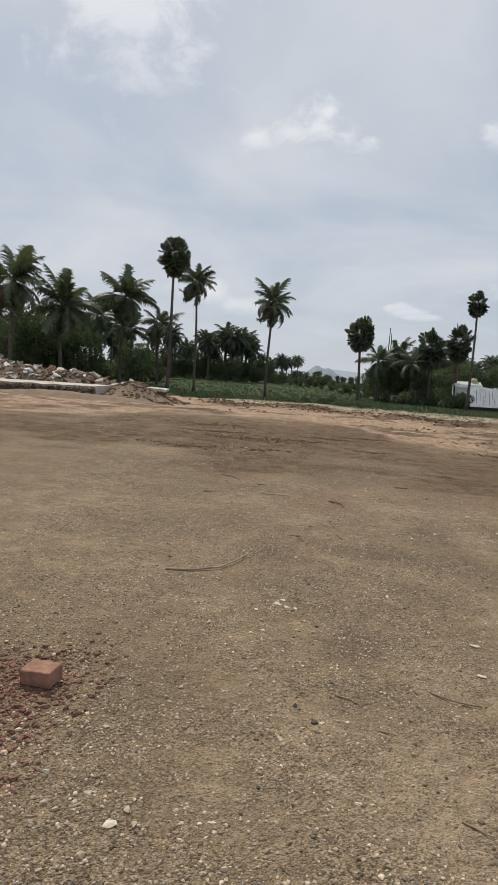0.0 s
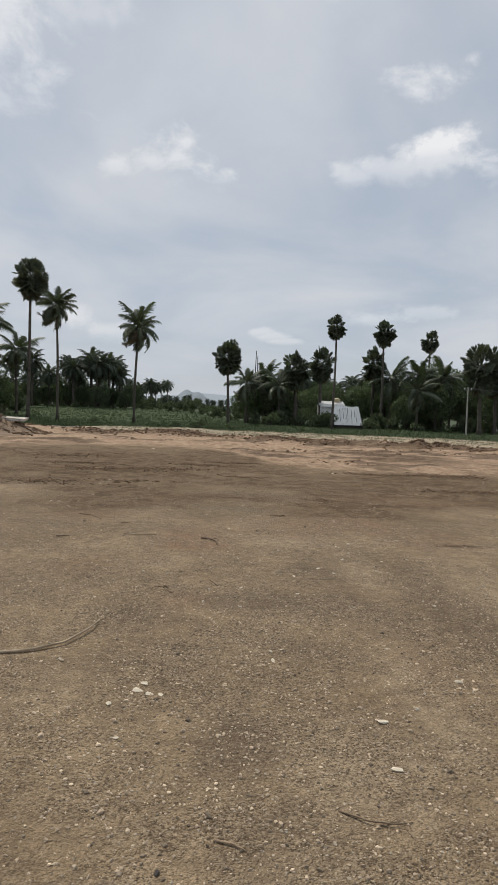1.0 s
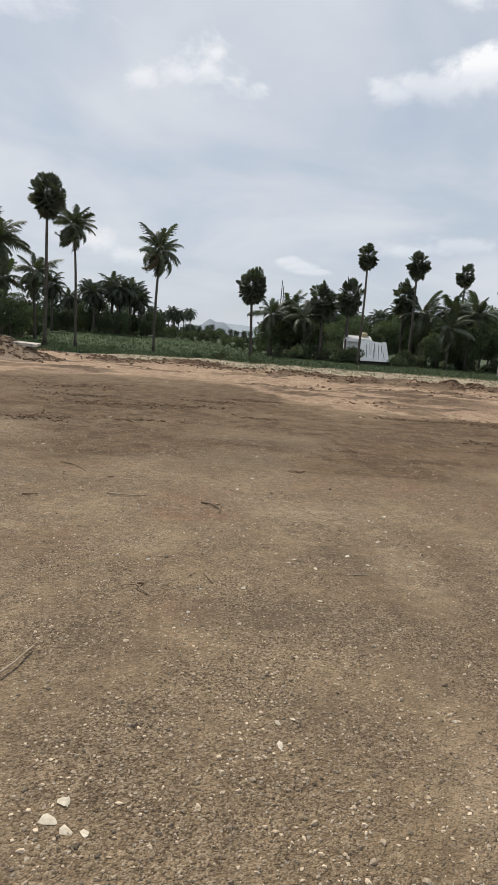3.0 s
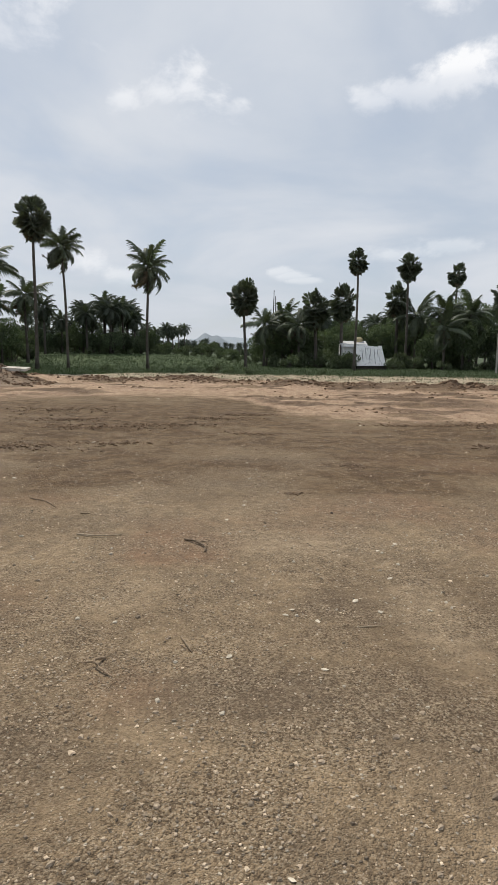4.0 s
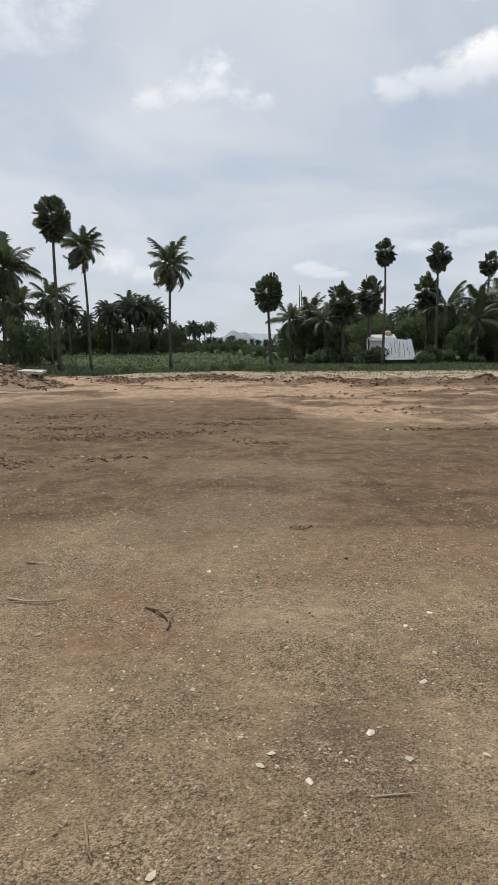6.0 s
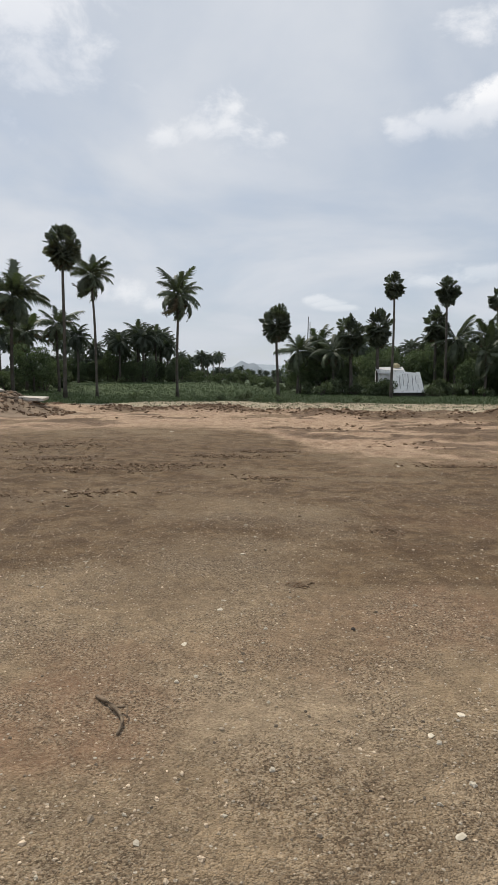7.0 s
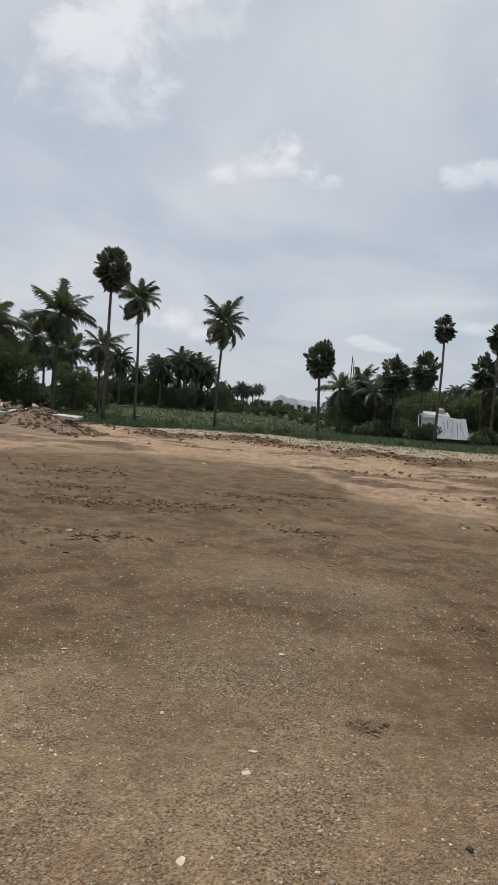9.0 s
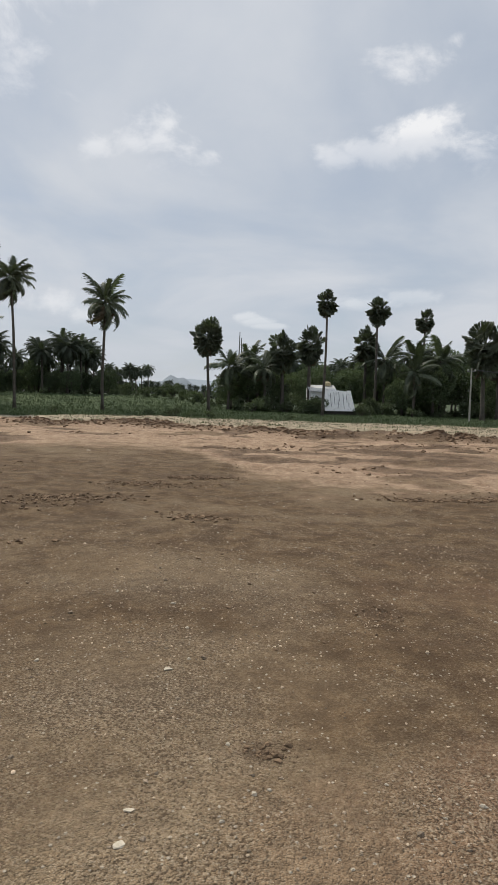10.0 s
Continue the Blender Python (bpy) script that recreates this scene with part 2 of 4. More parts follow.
def part(name, mesh, mat, parent, label="", smooth=False):
    ob = new(name, mesh.data(name, mat, smooth) if isinstance(mesh, Mesh) else mesh)
    ob.parent = parent
    return tagged(ob, label)


def thing(name, m, label, category, group="", kind=""):
    ob = new(name)
    ob.empty_display_size = 0.2
    ob.matrix_world = m
    return tagged(ob, label, category, group, kind)


# ---------------------------------------------------------------- the lie of the land
def smooth(a, b, x):
    t = np.clip((x - a) / (b - a), 0, 1)
    return t * t * (3 - 2 * t)


_lattice = np.random.RandomState(7).rand(256, 256)


def vnoise(x, y):
    x, y = np.asarray(x, float), np.asarray(y, float)
    i, j = np.floor(x).astype(int), np.floor(y).astype(int)
    u, v = x - i, y - j
    u, v = u * u * (3 - 2 * u), v * v * (3 - 2 * v)
    g = lambda a, b: _lattice[a % 256, b % 256]
    return (g(i, j) * (1 - u) + g(i + 1, j) * u) * (1 - v) + (g(i, j + 1) * (1 - u) + g(i + 1, j + 1) * u) * v


def fbm(x, y, octaves=4):
    return sum(vnoise(x * 2 ** k + 17 * k, y * 2 ** k + 31 * k) * 0.5 ** (k + 1) for k in range(octaves)) / (1 - 0.5 ** octaves)


def sand_edge(x):
    """Where the dark fill gives way to sand."""
    x = np.asarray(x, float)
    return 24.6 - 7.6 * smooth(-1.2, 2.2, x) - 1.2 * smooth(2.4, 7.0, x) - 6.5 * smooth(-4.5, -10.0, x) + (fbm(x * 0.45, 3.0) - 0.5) * 3.0


def field_edge(x):
    """Where the bare ground gives way to the green field."""
    x = np.asarray(x, float)
    return 53.5 - 5.0 * smooth(-8.0, -14.0, x) + (fbm(x * 0.3, 9.0) - 0.5) * 3.0


def ridge_line(x):
    """The dug ridge along the far side of the sand."""
    x = np.asarray(x, float)
    return 37.0 - 0.5 * np.clip(x, -3, 16) + 4.0 * (fbm(x * 0.25, 5.0) - 0.5)


def rise(x, y):
    """Height of the broad shape of the ground."""
    x, y = np.asarray(x, float), np.asarray(y, float)
    z = -0.013 * np.clip(x, -25, 30) - 0.32 * smooth(18, 44, y)
    z = z + 1.3 * smooth(60, 104, y) * smooth(3, -9, x)
    z = z + 0.26 * np.exp(-((y - ridge_line(x)) / 1.8) ** 2) * smooth(40, 8, np.abs(x)) * (0.3 + 1.2 * fbm(x * 0.5, y * 0.5))
    return z


def berm(x, y):
    """Weight of the dug, lumpy ridge along the far side of the sand."""
    line = ridge_line(x)
    return np.exp(-((y - line) / 1.7) ** 2) * smooth(0.36, 0.52, fbm(x * 0.35 + 4, y * 0.35))


def relief(x, y):
    """Small unevenness: tracks, lumps and dug sand."""
    x, y = np.asarray(x, float), np.asarray(y, float)
    sandy = smooth(-0.5, 1.5, y - sand_edge(x)) * smooth(2.0, -1.0, y - field_edge(x))
    z = 0.035 * (fbm(x * 0.35, y * 0.35, 3) - 0.5) + 0.014 * (fbm(x * 2.2, y * 2.2, 3) - 0.5)
    mid_ground = smooth(9, 13, y) * smooth(56, 50, y)
    z = z + mid_ground * (0.07 * (fbm(x * 0.8 + 5, y * 0.8, 4) - 0.5) + 0.03 * (fbm(x * 3.1, y * 2.4, 3) - 0.5))
    z = z + sandy * (0.18 * (fbm(x * 0.55 + 5, y * 0.9, 4) - 0.5) + 0.15 * (fbm(x * 1.7, y * 2.2, 4) - 0.5))
    band = np.exp(-((y - 15.2 - 0.25 * x) / 1.5) ** 2) * smooth(3.0, -0.5, x)
    return z + band * 0.10 * (fbm(x * 2.5, y * 2.5, 4) - 0.5) + berm(x, y) * 0.34 * (fbm(x * 2.6, y * 2.6, 4) - 0.5)


def ground_z(x, y):
    return float(rise(x, y) + relief(x, y))


def axis(lo_fine, hi_fine, step, grow, lo, hi, back=None, slow=None):
    """Even steps between lo_fine and hi_fine that widen outside; slow: (rate, until) of a first gentler widening upwards."""
    pts = [lo_fine + step * k for k in range(int((hi_fine - lo_fine) / step) + 1)]
    s, p, up = step, pts[-1], []
    while p < hi:
        s *= slow[0] if slow and p < slow[1] else grow
        p += s
        up.append(p)
    s, p, down = step, pts[0], []
    while p > lo:
        s *= back or grow
        p -= s
        down.append(p)
    return np.array(down[::-1] + pts + up)


xs = axis(-3.0, 3.0, 0.05, 1.035, -3200, 3200)
ys = axis(1.2, 14.0, 0.05, 1.04, -1500, 4000, back=1.08, slow=(1.007, 46))
gx, gy = np.meshgrid(xs, ys)
near = smooth(140, 60, np.hypot(gx, gy))
gz = rise(gx, gy) + relief(gx, gy) * near
nx, ny = len(xs), len(ys)
verts = np.stack([gx, gy, gz], -1).reshape(-1, 3)
idx = np.arange(nx * ny).reshape(ny, nx)
quads = np.stack([idx[:-1, :-1], idx[:-1, 1:], idx[1:, 1:], idx[1:, :-1]], -1).reshape(-1, 4)
me = bpy.data.meshes.new("ground")
me.from_pydata(verts.tolist(), [], quads.tolist())
me.polygons.foreach_set("use_smooth", [True] * len(me.polygons))


def zone(name, values):
    a = me.attributes.new(name, "FLOAT", "POINT")
    a.data.foreach_set("value", np.clip(values, 0, 1).astype(np.float32).ravel())


wob = fbm(gx * 0.5 + 3, gy * 0.5, 5) - 0.5
fin = fbm(gx * 2.0 + 9, gy * 2.0, 4) - 0.5
to_sand = gy - sand_edge(gx)
to_field = gy - field_edge(gx)
streak = fbm(gx * 0.5 + 7, gy * 0.6, 6) - 0.5
zone("sand", smooth(-1.6, 1.4, to_sand + 4.0 * wob + 2.6 * fin + 2.0 * streak) * (1 - 0.7 * smooth(0.10, 0.2, fbm(gx * 0.45 + 20, gy * 0.6, 4) - 0.5)))
zone("pale", smooth(0.5, 3.0, gy - ridge_line(gx) + 6.0 * wob + 2 * fin) * (0.85 + 0.9 * streak))
zone("green", smooth(-0.5, 0.9, to_field + 2.6 * fin + 2.0 * wob))
zone("dark", smooth(9.0, 12.2, gy + 6.0 * wob + 3 * streak) * (1.08 + 1.6 * streak + 1.2 * fin) * smooth(24, 10, np.abs(gx)))
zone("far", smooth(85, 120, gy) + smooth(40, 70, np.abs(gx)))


def blot(spots):
    """Soft patches with ragged edges: x, y, half width, half length, strength."""
    out = np.zeros_like(gx)
    for x, y, a, b, k in spots:
        r = np.sqrt(((gx - x) / a) ** 2 + ((gy - y) / b) ** 2) + 1.6 * wob + 1.2 * fin
        out = np.maximum(out, k * smooth(1.25, 0.35, r))
    return out


zone("dug", np.maximum(1.2 * berm(gx, gy) + 0.9 * smooth(0.05, 0.11, fbm(gx * 0.7 + 2, gy * 1.0 + 5, 4) - 0.5) * smooth(14, 17, gy) * smooth(0, 3, to_sand), blot([(-1.4, 15.4, 0.7, 0.35, 0.9), (-2.7, 14.95, 1.0, 0.4, 1.0), (0.22, 18.0, 0.7, 0.3, 1.0), (0.72, 9.45, 0.16, 0.08, 0.8), (1.66, 11.1, 0.25, 0.15, 0.8), (2.8, 7.85, 0.35, 0.1, 0.8), (5.0, 13.1, 1.0, 0.2, 0.7), (7.0, 22.0, 2.4, 2.6, 0.8), (-3.6, 16.2, 1.1, 0.4, 0.8), (4.2, 16.0, 1.1, 0.2, 0.7), (5.6, 16.3, 0.9, 0.6, 0.7), (1.9, 10.6, 0.5, 0.16, 0.5), (-3.6, 12.5, 0.8, 0.4, 0.6), (-0.7, 14.3, 0.7, 0.25, 0.5), (3.0, 12.8, 0.9, 0.3, 0.4)])))
zone("red", blot([(-1.50, 2.28, 0.5, 0.62, 1.2), (-0.45, 7.62, 0.62, 0.45, 1.1), (1.75, 9.05, 0.75, 0.7, 1.0), (1.3, 8.75, 0.5, 0.5, 0.8), (-0.55, 8.3, 0.5, 0.3, 0.8), (1.0, 8.9, 0.6, 0.6, 0.5),
                  (-0.35, 5.6, 0.35, 0.45, 0.7), (1.25, 4.3, 0.3, 0.6, 0.35), (-1.9, 9.1, 0.8, 0.5, 0.7), (2.6, 8.2, 0.7, 0.9, 0.7), (0.6, 8.35, 0.7, 0.35, 0.5), (-1.2, 6.6, 0.5, 0.5, 0.4), (3.3, 11.5, 1.4, 0.7, 0.5)]))
zone("damp", blot([(0.24, 5.6, 1.15, 0.6, 0.95), (-0.63, 5.2, 0.5, 0.45, 0.7), (1.14, 5.3, 0.5, 0.6, 0.7), (0.81, 6.46, 0.5, 0.55, 0.75), (0.08, 3.52, 0.28, 0.42, 1.0), (-0.3, 4.5, 0.55, 0.35, 0.55), (0.5, 4.6, 0.5, 0.3, 0.6),
                   (0.45, 11.2, 1.4, 0.55, 0.9), (-1.6, 10.9, 1.2, 0.6, 0.7), (1.75, 5.6, 0.4, 1.2, 0.8), (-0.9, 2.6, 0.45, 0.5, 0.6), (0.2, 2.9, 0.3, 0.3, 0.6), (1.66, 11.1, 0.5, 0.3, 0.8), (0.2, 9.9, 0.8, 0.3, 0.5), (-1.9, 5.6, 0.8, 0.7, 0.5), (0.15, 6.9, 0.5, 0.3, 0.4)]))
zone("dry", blot([(1.1, 4.05, 0.33, 0.9, 1.0), (0.65, 3.35, 0.4, 0.5, 0.8), (0.55, 7.7, 0.85, 0.42, 1.0), (1.3, 6.5, 0.28, 1.0, 0.9), (-0.6, 6.6, 0.5, 0.35, 0.5), (0.75, 9.4, 0.35, 0.14, 0.7), (0.55, 2.4, 0.5, 0.5, 0.7), (-0.3, 2.3, 0.3, 0.6, 0.4),
                  (0.2, 9.05, 0.4, 0.25, 0.5), (-1.0, 8.5, 0.4, 0.3, 0.4), (2.4, 6.5, 0.4, 1.4, 0.6), (2.9, 7.7, 0.6, 0.25, 0.7), (-0.95, 4.0, 0.5, 0.5, 0.5)]))

gm = bpy.data.materials.new("bare_ground")
gm.use_nodes = True
n = Nodes(gm.node_tree)
pos = n.add("ShaderNodeTexCoord").outputs["Object"]
Z = {k: n.add("ShaderNodeAttribute", attribute_name=k).outputs["Fac"] for k in ("sand", "pale", "green", "dark", "far", "dug", "red", "damp", "dry")}
big = n.noise(pos, 0.55, 5.0, 0.6, 0.3)
mid = n.noise(pos, 3.2, 5.0, 0.6)
grit = n.noise(pos, 42.0, 3.0, 0.6)
cells = n.add("ShaderNodeTexVoronoi", ins={"Vector": pos, "Scale": 138.0, "Randomness": 1.0})
chips = n.add("ShaderNodeTexVoronoi", ins={"Vector": pos, "Scale": 55.0})
speck = n.add("ShaderNodeSeparateColor", ins={0: cells.outputs["Color"]}).outputs[0]
speck2 = n.add("ShaderNodeSeparateColor", ins={0: chips.outputs["Color"]}).outputs[0]
small = n.noise(pos, 11.0, 6.0, 0.72)
base = n.mix(n.span(big, 0.34, 0.66), (0.225, 0.158, 0.094), (0.400, 0.293, 0.180))
base = n.mix(n.span(mid, 0.38, 0.66, 0.0, 0.6), base, (0.220, 0.155, 0.095))
base = n.mix(n.math("MULTIPLY", Z["damp"], n.span(mid, 0.3, 0.65, 1.0, 0.55)), base, (0.145, 0.103, 0.068))
base = n.mix(n.math("MULTIPLY", Z["dry"], n.span(mid, 0.35, 0.7, 0.9, 0.4)), base, (0.410, 0.308, 0.200))
dark = n.mix(n.span(mid, 0.32, 0.68), (0.086, 0.051, 0.025), (0.188, 0.120, 0.062))
col = n.mix(Z["dark"], base, dark)
col = n.mix(n.math("MULTIPLY", Z["red"], n.span(mid, 0.3, 0.7, 1.0, 0.5)), col, (0.270, 0.166, 0.100))
# loose grains
grains = n.span(n.noise(pos, 1.6, 4.0, 0.6), 0.34, 0.62, 0.35, 1.0)
grains = n.math("MULTIPLY", grains, n.span(Z["dark"], 0.0, 1.0, 1.0, 0.45))
col = n.mix(n.math("MULTIPLY", n.span(speck, 0.55, 0.95), n.math("MULTIPLY", grains, 0.68)), col, (0.42, 0.34, 0.235))
col = n.mix(n.math("MULTIPLY", n.span(speck, 0.40, 0.05), n.math("MULTIPLY", grains, 0.72)), col, (0.066, 0.044, 0.028))
col = n.mix(n.math("MULTIPLY", n.math("GREATER_THAN", speck2, 0.95), n.span(chips.outputs["Distance"], 0.45, 0.25, 0.0, 0.85)), col, (0.56, 0.49, 0.39))
clots = n.noise(pos, 70.0, 2.0, 0.5)
col = n.mix(n.math("MULTIPLY", n.span(clots, 0.48, 0.34), n.math("MULTIPLY", grains, 0.62)), col, (0.060, 0.041, 0.025))
col = n.mix(n.math("MULTIPLY", n.span(clots, 0.54, 0.68), n.math("MULTIPLY", grains, 0.5)), col, (0.45, 0.36, 0.26))
sand = n.mix(n.span(mid, 0.3, 0.72), (0.36, 0.240, 0.157), (0.54, 0.390, 0.267))
sand = n.mix(n.span(big, 0.5, 0.72, 0.0, 0.6), sand, (0.215, 0.147, 0.094))
col = n.mix(Z["sand"], col, sand)
col = n.mix(n.math("MULTIPLY", Z["dug"], n.span(mid, 0.35, 0.65, 0.5, 1.0)), col, (0.100, 0.063, 0.039))
col = n.mix(n.span(small, 0.34, 0.66, 0.36, 0.0), col, (0.055, 0.038, 0.025))
col = n.mix(n.span(small, 0.55, 0.75, 0.0, 0.18), col, (0.36, 0.27, 0.17))
pale = n.mix(n.span(mid, 0.3, 0.7), (0.26, 0.215, 0.143), (0.45, 0.388, 0.282))
col = n.mix(Z["pale"], col, pale)
green = n.mix(n.span(n.noise(pos, 0.25, 4.0), 0.35, 0.65), (0.045, 0.070, 0.026), (0.085, 0.112, 0.046))
green = n.mix(n.span(mid, 0.3, 0.7, 0.0, 0.4), green, (0.055, 0.075, 0.032))
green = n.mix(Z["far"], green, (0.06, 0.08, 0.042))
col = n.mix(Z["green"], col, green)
rough_h = n.math("ADD", n.math("MULTIPLY", cells.outputs["Distance"], -0.009), n.math("MULTIPLY", grit, 0.020))
rough_h = n.math("ADD", rough_h, n.math("MULTIPLY", n.math("GREATER_THAN", speck2, 0.8), n.math("MULTIPLY", chips.outputs["Distance"], -0.012)))
rough_h = n.math("ADD", rough_h, n.math("ADD", n.math("MULTIPLY", mid, 0.03), n.math("MULTIPLY", small, 0.035)))
b = n.add("ShaderNodeBump", ins={"Strength": 0.9, "Distance": 1.0, "Height": rough_h})
p = n.add("ShaderNodeBsdfPrincipled", ins={"Base Color": col, "Roughness": 0.95, "Normal": b.outputs[0], "Specular IOR Level": 0.2})
n.add("ShaderNodeOutputMaterial", ins={0: p.outputs[0]})
me.materials.append(gm)
tagged(new("ground", me), "bare levelled earth and sand running into a green field", "ground", kind="structure")


# ---------------------------------------------------------------- palms
def fan_leaf(rng, size):
    """A palmyra fan: a folded, nearly round blade with short pointed fingers, on a stalk along +x from the origin."""
    m = Mesh()
    stalk = rng.uniform(0.72, 0.95)
    cup = rng.uniform(-0.15, 0.25)
    m.tube([(0, 0, 0), (stalk * 0.5, 0, 0.02), (stalk, 0, 0)], [0.026, 0.02, 0.014], 4, False)
    hub, k = Vector((stalk, 0, 0)), 21
    for j in range(k):
        a = radians(-145 + 290 * j / (k - 1) + rng.uniform(-4, 4))
        w = radians(7.6)
        L = size * (0.78 + 0.24 * math.cos(a * 0.55)) * rng.uniform(0.9, 1.06)

        def at(r, ang, up):
            return hub + Vector((math.cos(ang) * r, math.sin(ang) * r, up + cup * (r / size) ** 2 * size))
        q = [hub, at(L * 0.78, a - w, -0.03), at(L * 0.80, a, 0.04), at(L * 0.78, a + w, -0.03), at(L, a + rng.uniform(-0.06, 0.06), -0.1 * rng.random())]
        m.add(q, [(0, 1, 2), (0, 2, 3), (1, 4, 2), (2, 4, 3)])
    return m


def frond(rng, length, bend, hang):
    """A feathered frond that starts along +x, arches over and hangs its leaflets."""
    m = Mesh()
    k, p, pts, a = 11, Vector((0, 0, 0)), [], 0.0
    for i in range(k):
        pts.append(p.copy())
        a -= bend / k * (0.4 + 1.4 * i / k)
        p += Vector((math.cos(a), 0, math.sin(a))) * (length / (k - 1))
    m.tube([tuple(q) for q in pts], [0.05 - 0.042 * i / (k - 1) for i in range(k)], 3, False)
    leaflets = 34
    for i in range(leaflets):
        s = 0.14 + 0.86 * i / leaflets
        f = s * (k - 1)
        j = min(int(f), k - 2)
        q = pts[j].lerp(pts[j + 1], f - j)
        d = (pts[j + 1] - pts[j]).normalized()
        L = length * 0.31 * (math.sin(math.pi * min(1, 0.18 + s * 0.78)) ** 0.6) * rng.uniform(0.7, 1.2)
        for side in (1, -1):
            out = (Vector((0, side, 0)) * 0.8 + d * 0.5).normalized()
            drop = hang * rng.uniform(0.35, 1.5)
            tip = q + (out * (1 - 0.5 * drop) + Vector((0, 0, -1)) * drop).normalized() * L
            half = q + out * L * 0.45 + Vector((0, 0, -1)) * L * 0.18 * drop
            wd = d * 0.046 * length / 3
            m.add([q - wd, q + wd, half + wd, half - wd, tip], [(0, 1, 2, 3), (3, 2, 4)])
    return m


def trunk_mesh(height, r0, r1, lean, rng, flare=1.5):
    m, k = Mesh(), 12
    pts, rad = [], []
    for i in range(k + 1):
        s = i / k
        pts.append((lean[0] * s ** 1.5 + 0.05 * math.sin(5 * s + height), lean[1] * s ** 1.5, height * s - 0.15 * (i == 0)))
        rad.append((r0 + (r1 - r0) * s) * (flare if i == 0 else 1.0) * rng.uniform(0.95, 1.05))
    m.tube(pts, rad, 9)
    return m


_rng = random.Random(5)
FANS = [fan_leaf(_rng, 0.66).data("fan_leaf", PALMYRA_LEAF) for _ in range(4)]
DRY_FANS = [fan_leaf(_rng, 0.55).data("dry_fan", DRY_LEAF) for _ in range(2)]
DRY_FRONDS = [frond(_rng, 3.2, 2.6, 1.3).data("dry_frond", DRY_LEAF) for _ in range(2)]
FRONDS = [[frond(_rng, 3.4, b, h).data("frond", COCO_LEAF) for _ in range(3)] for b, h in ((0.8, 0.6), (1.3, 0.9), (2.2, 1.2))]


def fan_place(top, az, el, out, drop, roll, size):
    m = Matrix.Translation(Vector(top) + Vector((0, 0, -drop * size))) @ Euler((0, 0, az)).to_matrix().to_4x4()
    return m @ Euler((0, -el, 0)).to_matrix().to_4x4() @ Euler((roll, 0, 0)).to_matrix().to_4x4() @ Matrix.Translation((out * size, 0, 0)) @ Matrix.Scale(size, 4)


def crown_fans(rng, count, squash, skirt):
    """Leaves of a palmyra crown: a loose rosette above, and old leaves folded down into a dense cone below."""
    out = []
    count = int(count * 1.3)
    upper = int(count * 0.2)
    for i in range(count):
        az = i * 2.399 + rng.uniform(-0.3, 0.3)
        if i < upper:
            s = (i + 0.5) / upper
            el, out_, drop = radians(80 - 78 * s + rng.uniform(-14, 14)), rng.uniform(-0.1, 0.28), 0.0
        else:
            s = (i - upper + 0.5) / (count - upper)
            el, out_, drop = radians(-4 - 52 * s * skirt + rng.uniform(-8, 8)), -0.02 - 0.38 * s + rng.uniform(-0.1, 0.08), 0.62 * s * skirt
        out.append((az, el, out_, drop, rng.uniform(-1.3, 1.3), squash * rng.uniform(0.75, 1.15), i > count * 0.9 and rng.random() < 0.7))
    return out


def palmyra(x, y, top, radius, label, lean=(0.0, 0.0), leaves=36, skirt=1.0, r0=0.24, seed=1):
    """A fan palm that stands at (x, y); top is the height of its highest leaf, radius that of its crown."""
    rng = random.Random(seed)
    z0 = ground_z(x, y)
    scale = 1.02 * radius / 1.55
    h = top - z0 - 1.55 * scale
    ob = thing("palmyra_palm", pose(x - lean[0], y - lean[1], z0, rz=0), label, "palm tree", "tall fan palms at the field")
    part("trunk", trunk_mesh(h, r0, r0 * 0.62, lean, rng), BARK, ob, "dark slender ringed trunk", True)
    for az, el, out, drop, roll, size, dry in crown_fans(rng, leaves, scale, skirt):
        leaf = part("fan_leaf", rng.choice(DRY_FANS if dry else FANS), None, ob)
        leaf.matrix_local = fan_place((lean[0], lean[1], h), az, el, out, drop, roll, size)
    return ob


def coconut(x, y, top, radius, label, lean=(0.0, 0.0), leaves=24, seed=1, wind=0.25, r0=0.17):
    rng = random.Random(seed)
    z0 = ground_z(x, y)
    scale = radius / 2.6
    h = top - z0 - 2.2 * scale
    ob = thing("coconut_palm", pose(x - lean[0], y - lean[1], z0), label, "palm tree", "coconut palms at the field")
    part("trunk", trunk_mesh(h, r0, r0 * 0.7, lean, rng), BARK, ob, "thin grey-brown trunk", True)
    for i in range(leaves):
        s = (i + 0.5) / leaves
        az = i * 2.399 + rng.uniform(-0.5, 0.5)
        el = radians(82 - 160 * s + rng.uniform(-18, 18))
        old = s > 0.84 and rng.random() < 0.7
        leaf = part("frond", rng.choice(DRY_FRONDS if old else FRONDS[0 if s < 0.22 else 1 if s < 0.55 else 2]), None, ob)
        tilt = Euler((0, wind * rng.uniform(0.5, 1.2), 0)).to_matrix().to_4x4()
        leaf.matrix_local = Matrix.Translation((lean[0], lean[1], h)) @ tilt @ Euler((0, -el, az - 0.35 * math.sin(az))).to_matrix().to_4x4() @ Euler((rng.uniform(-0.7, 0.7), 0, 0)).to_matrix().to_4x4() @ Matrix.Scale(scale * rng.uniform(0.62, 1.14), 4)
    return ob


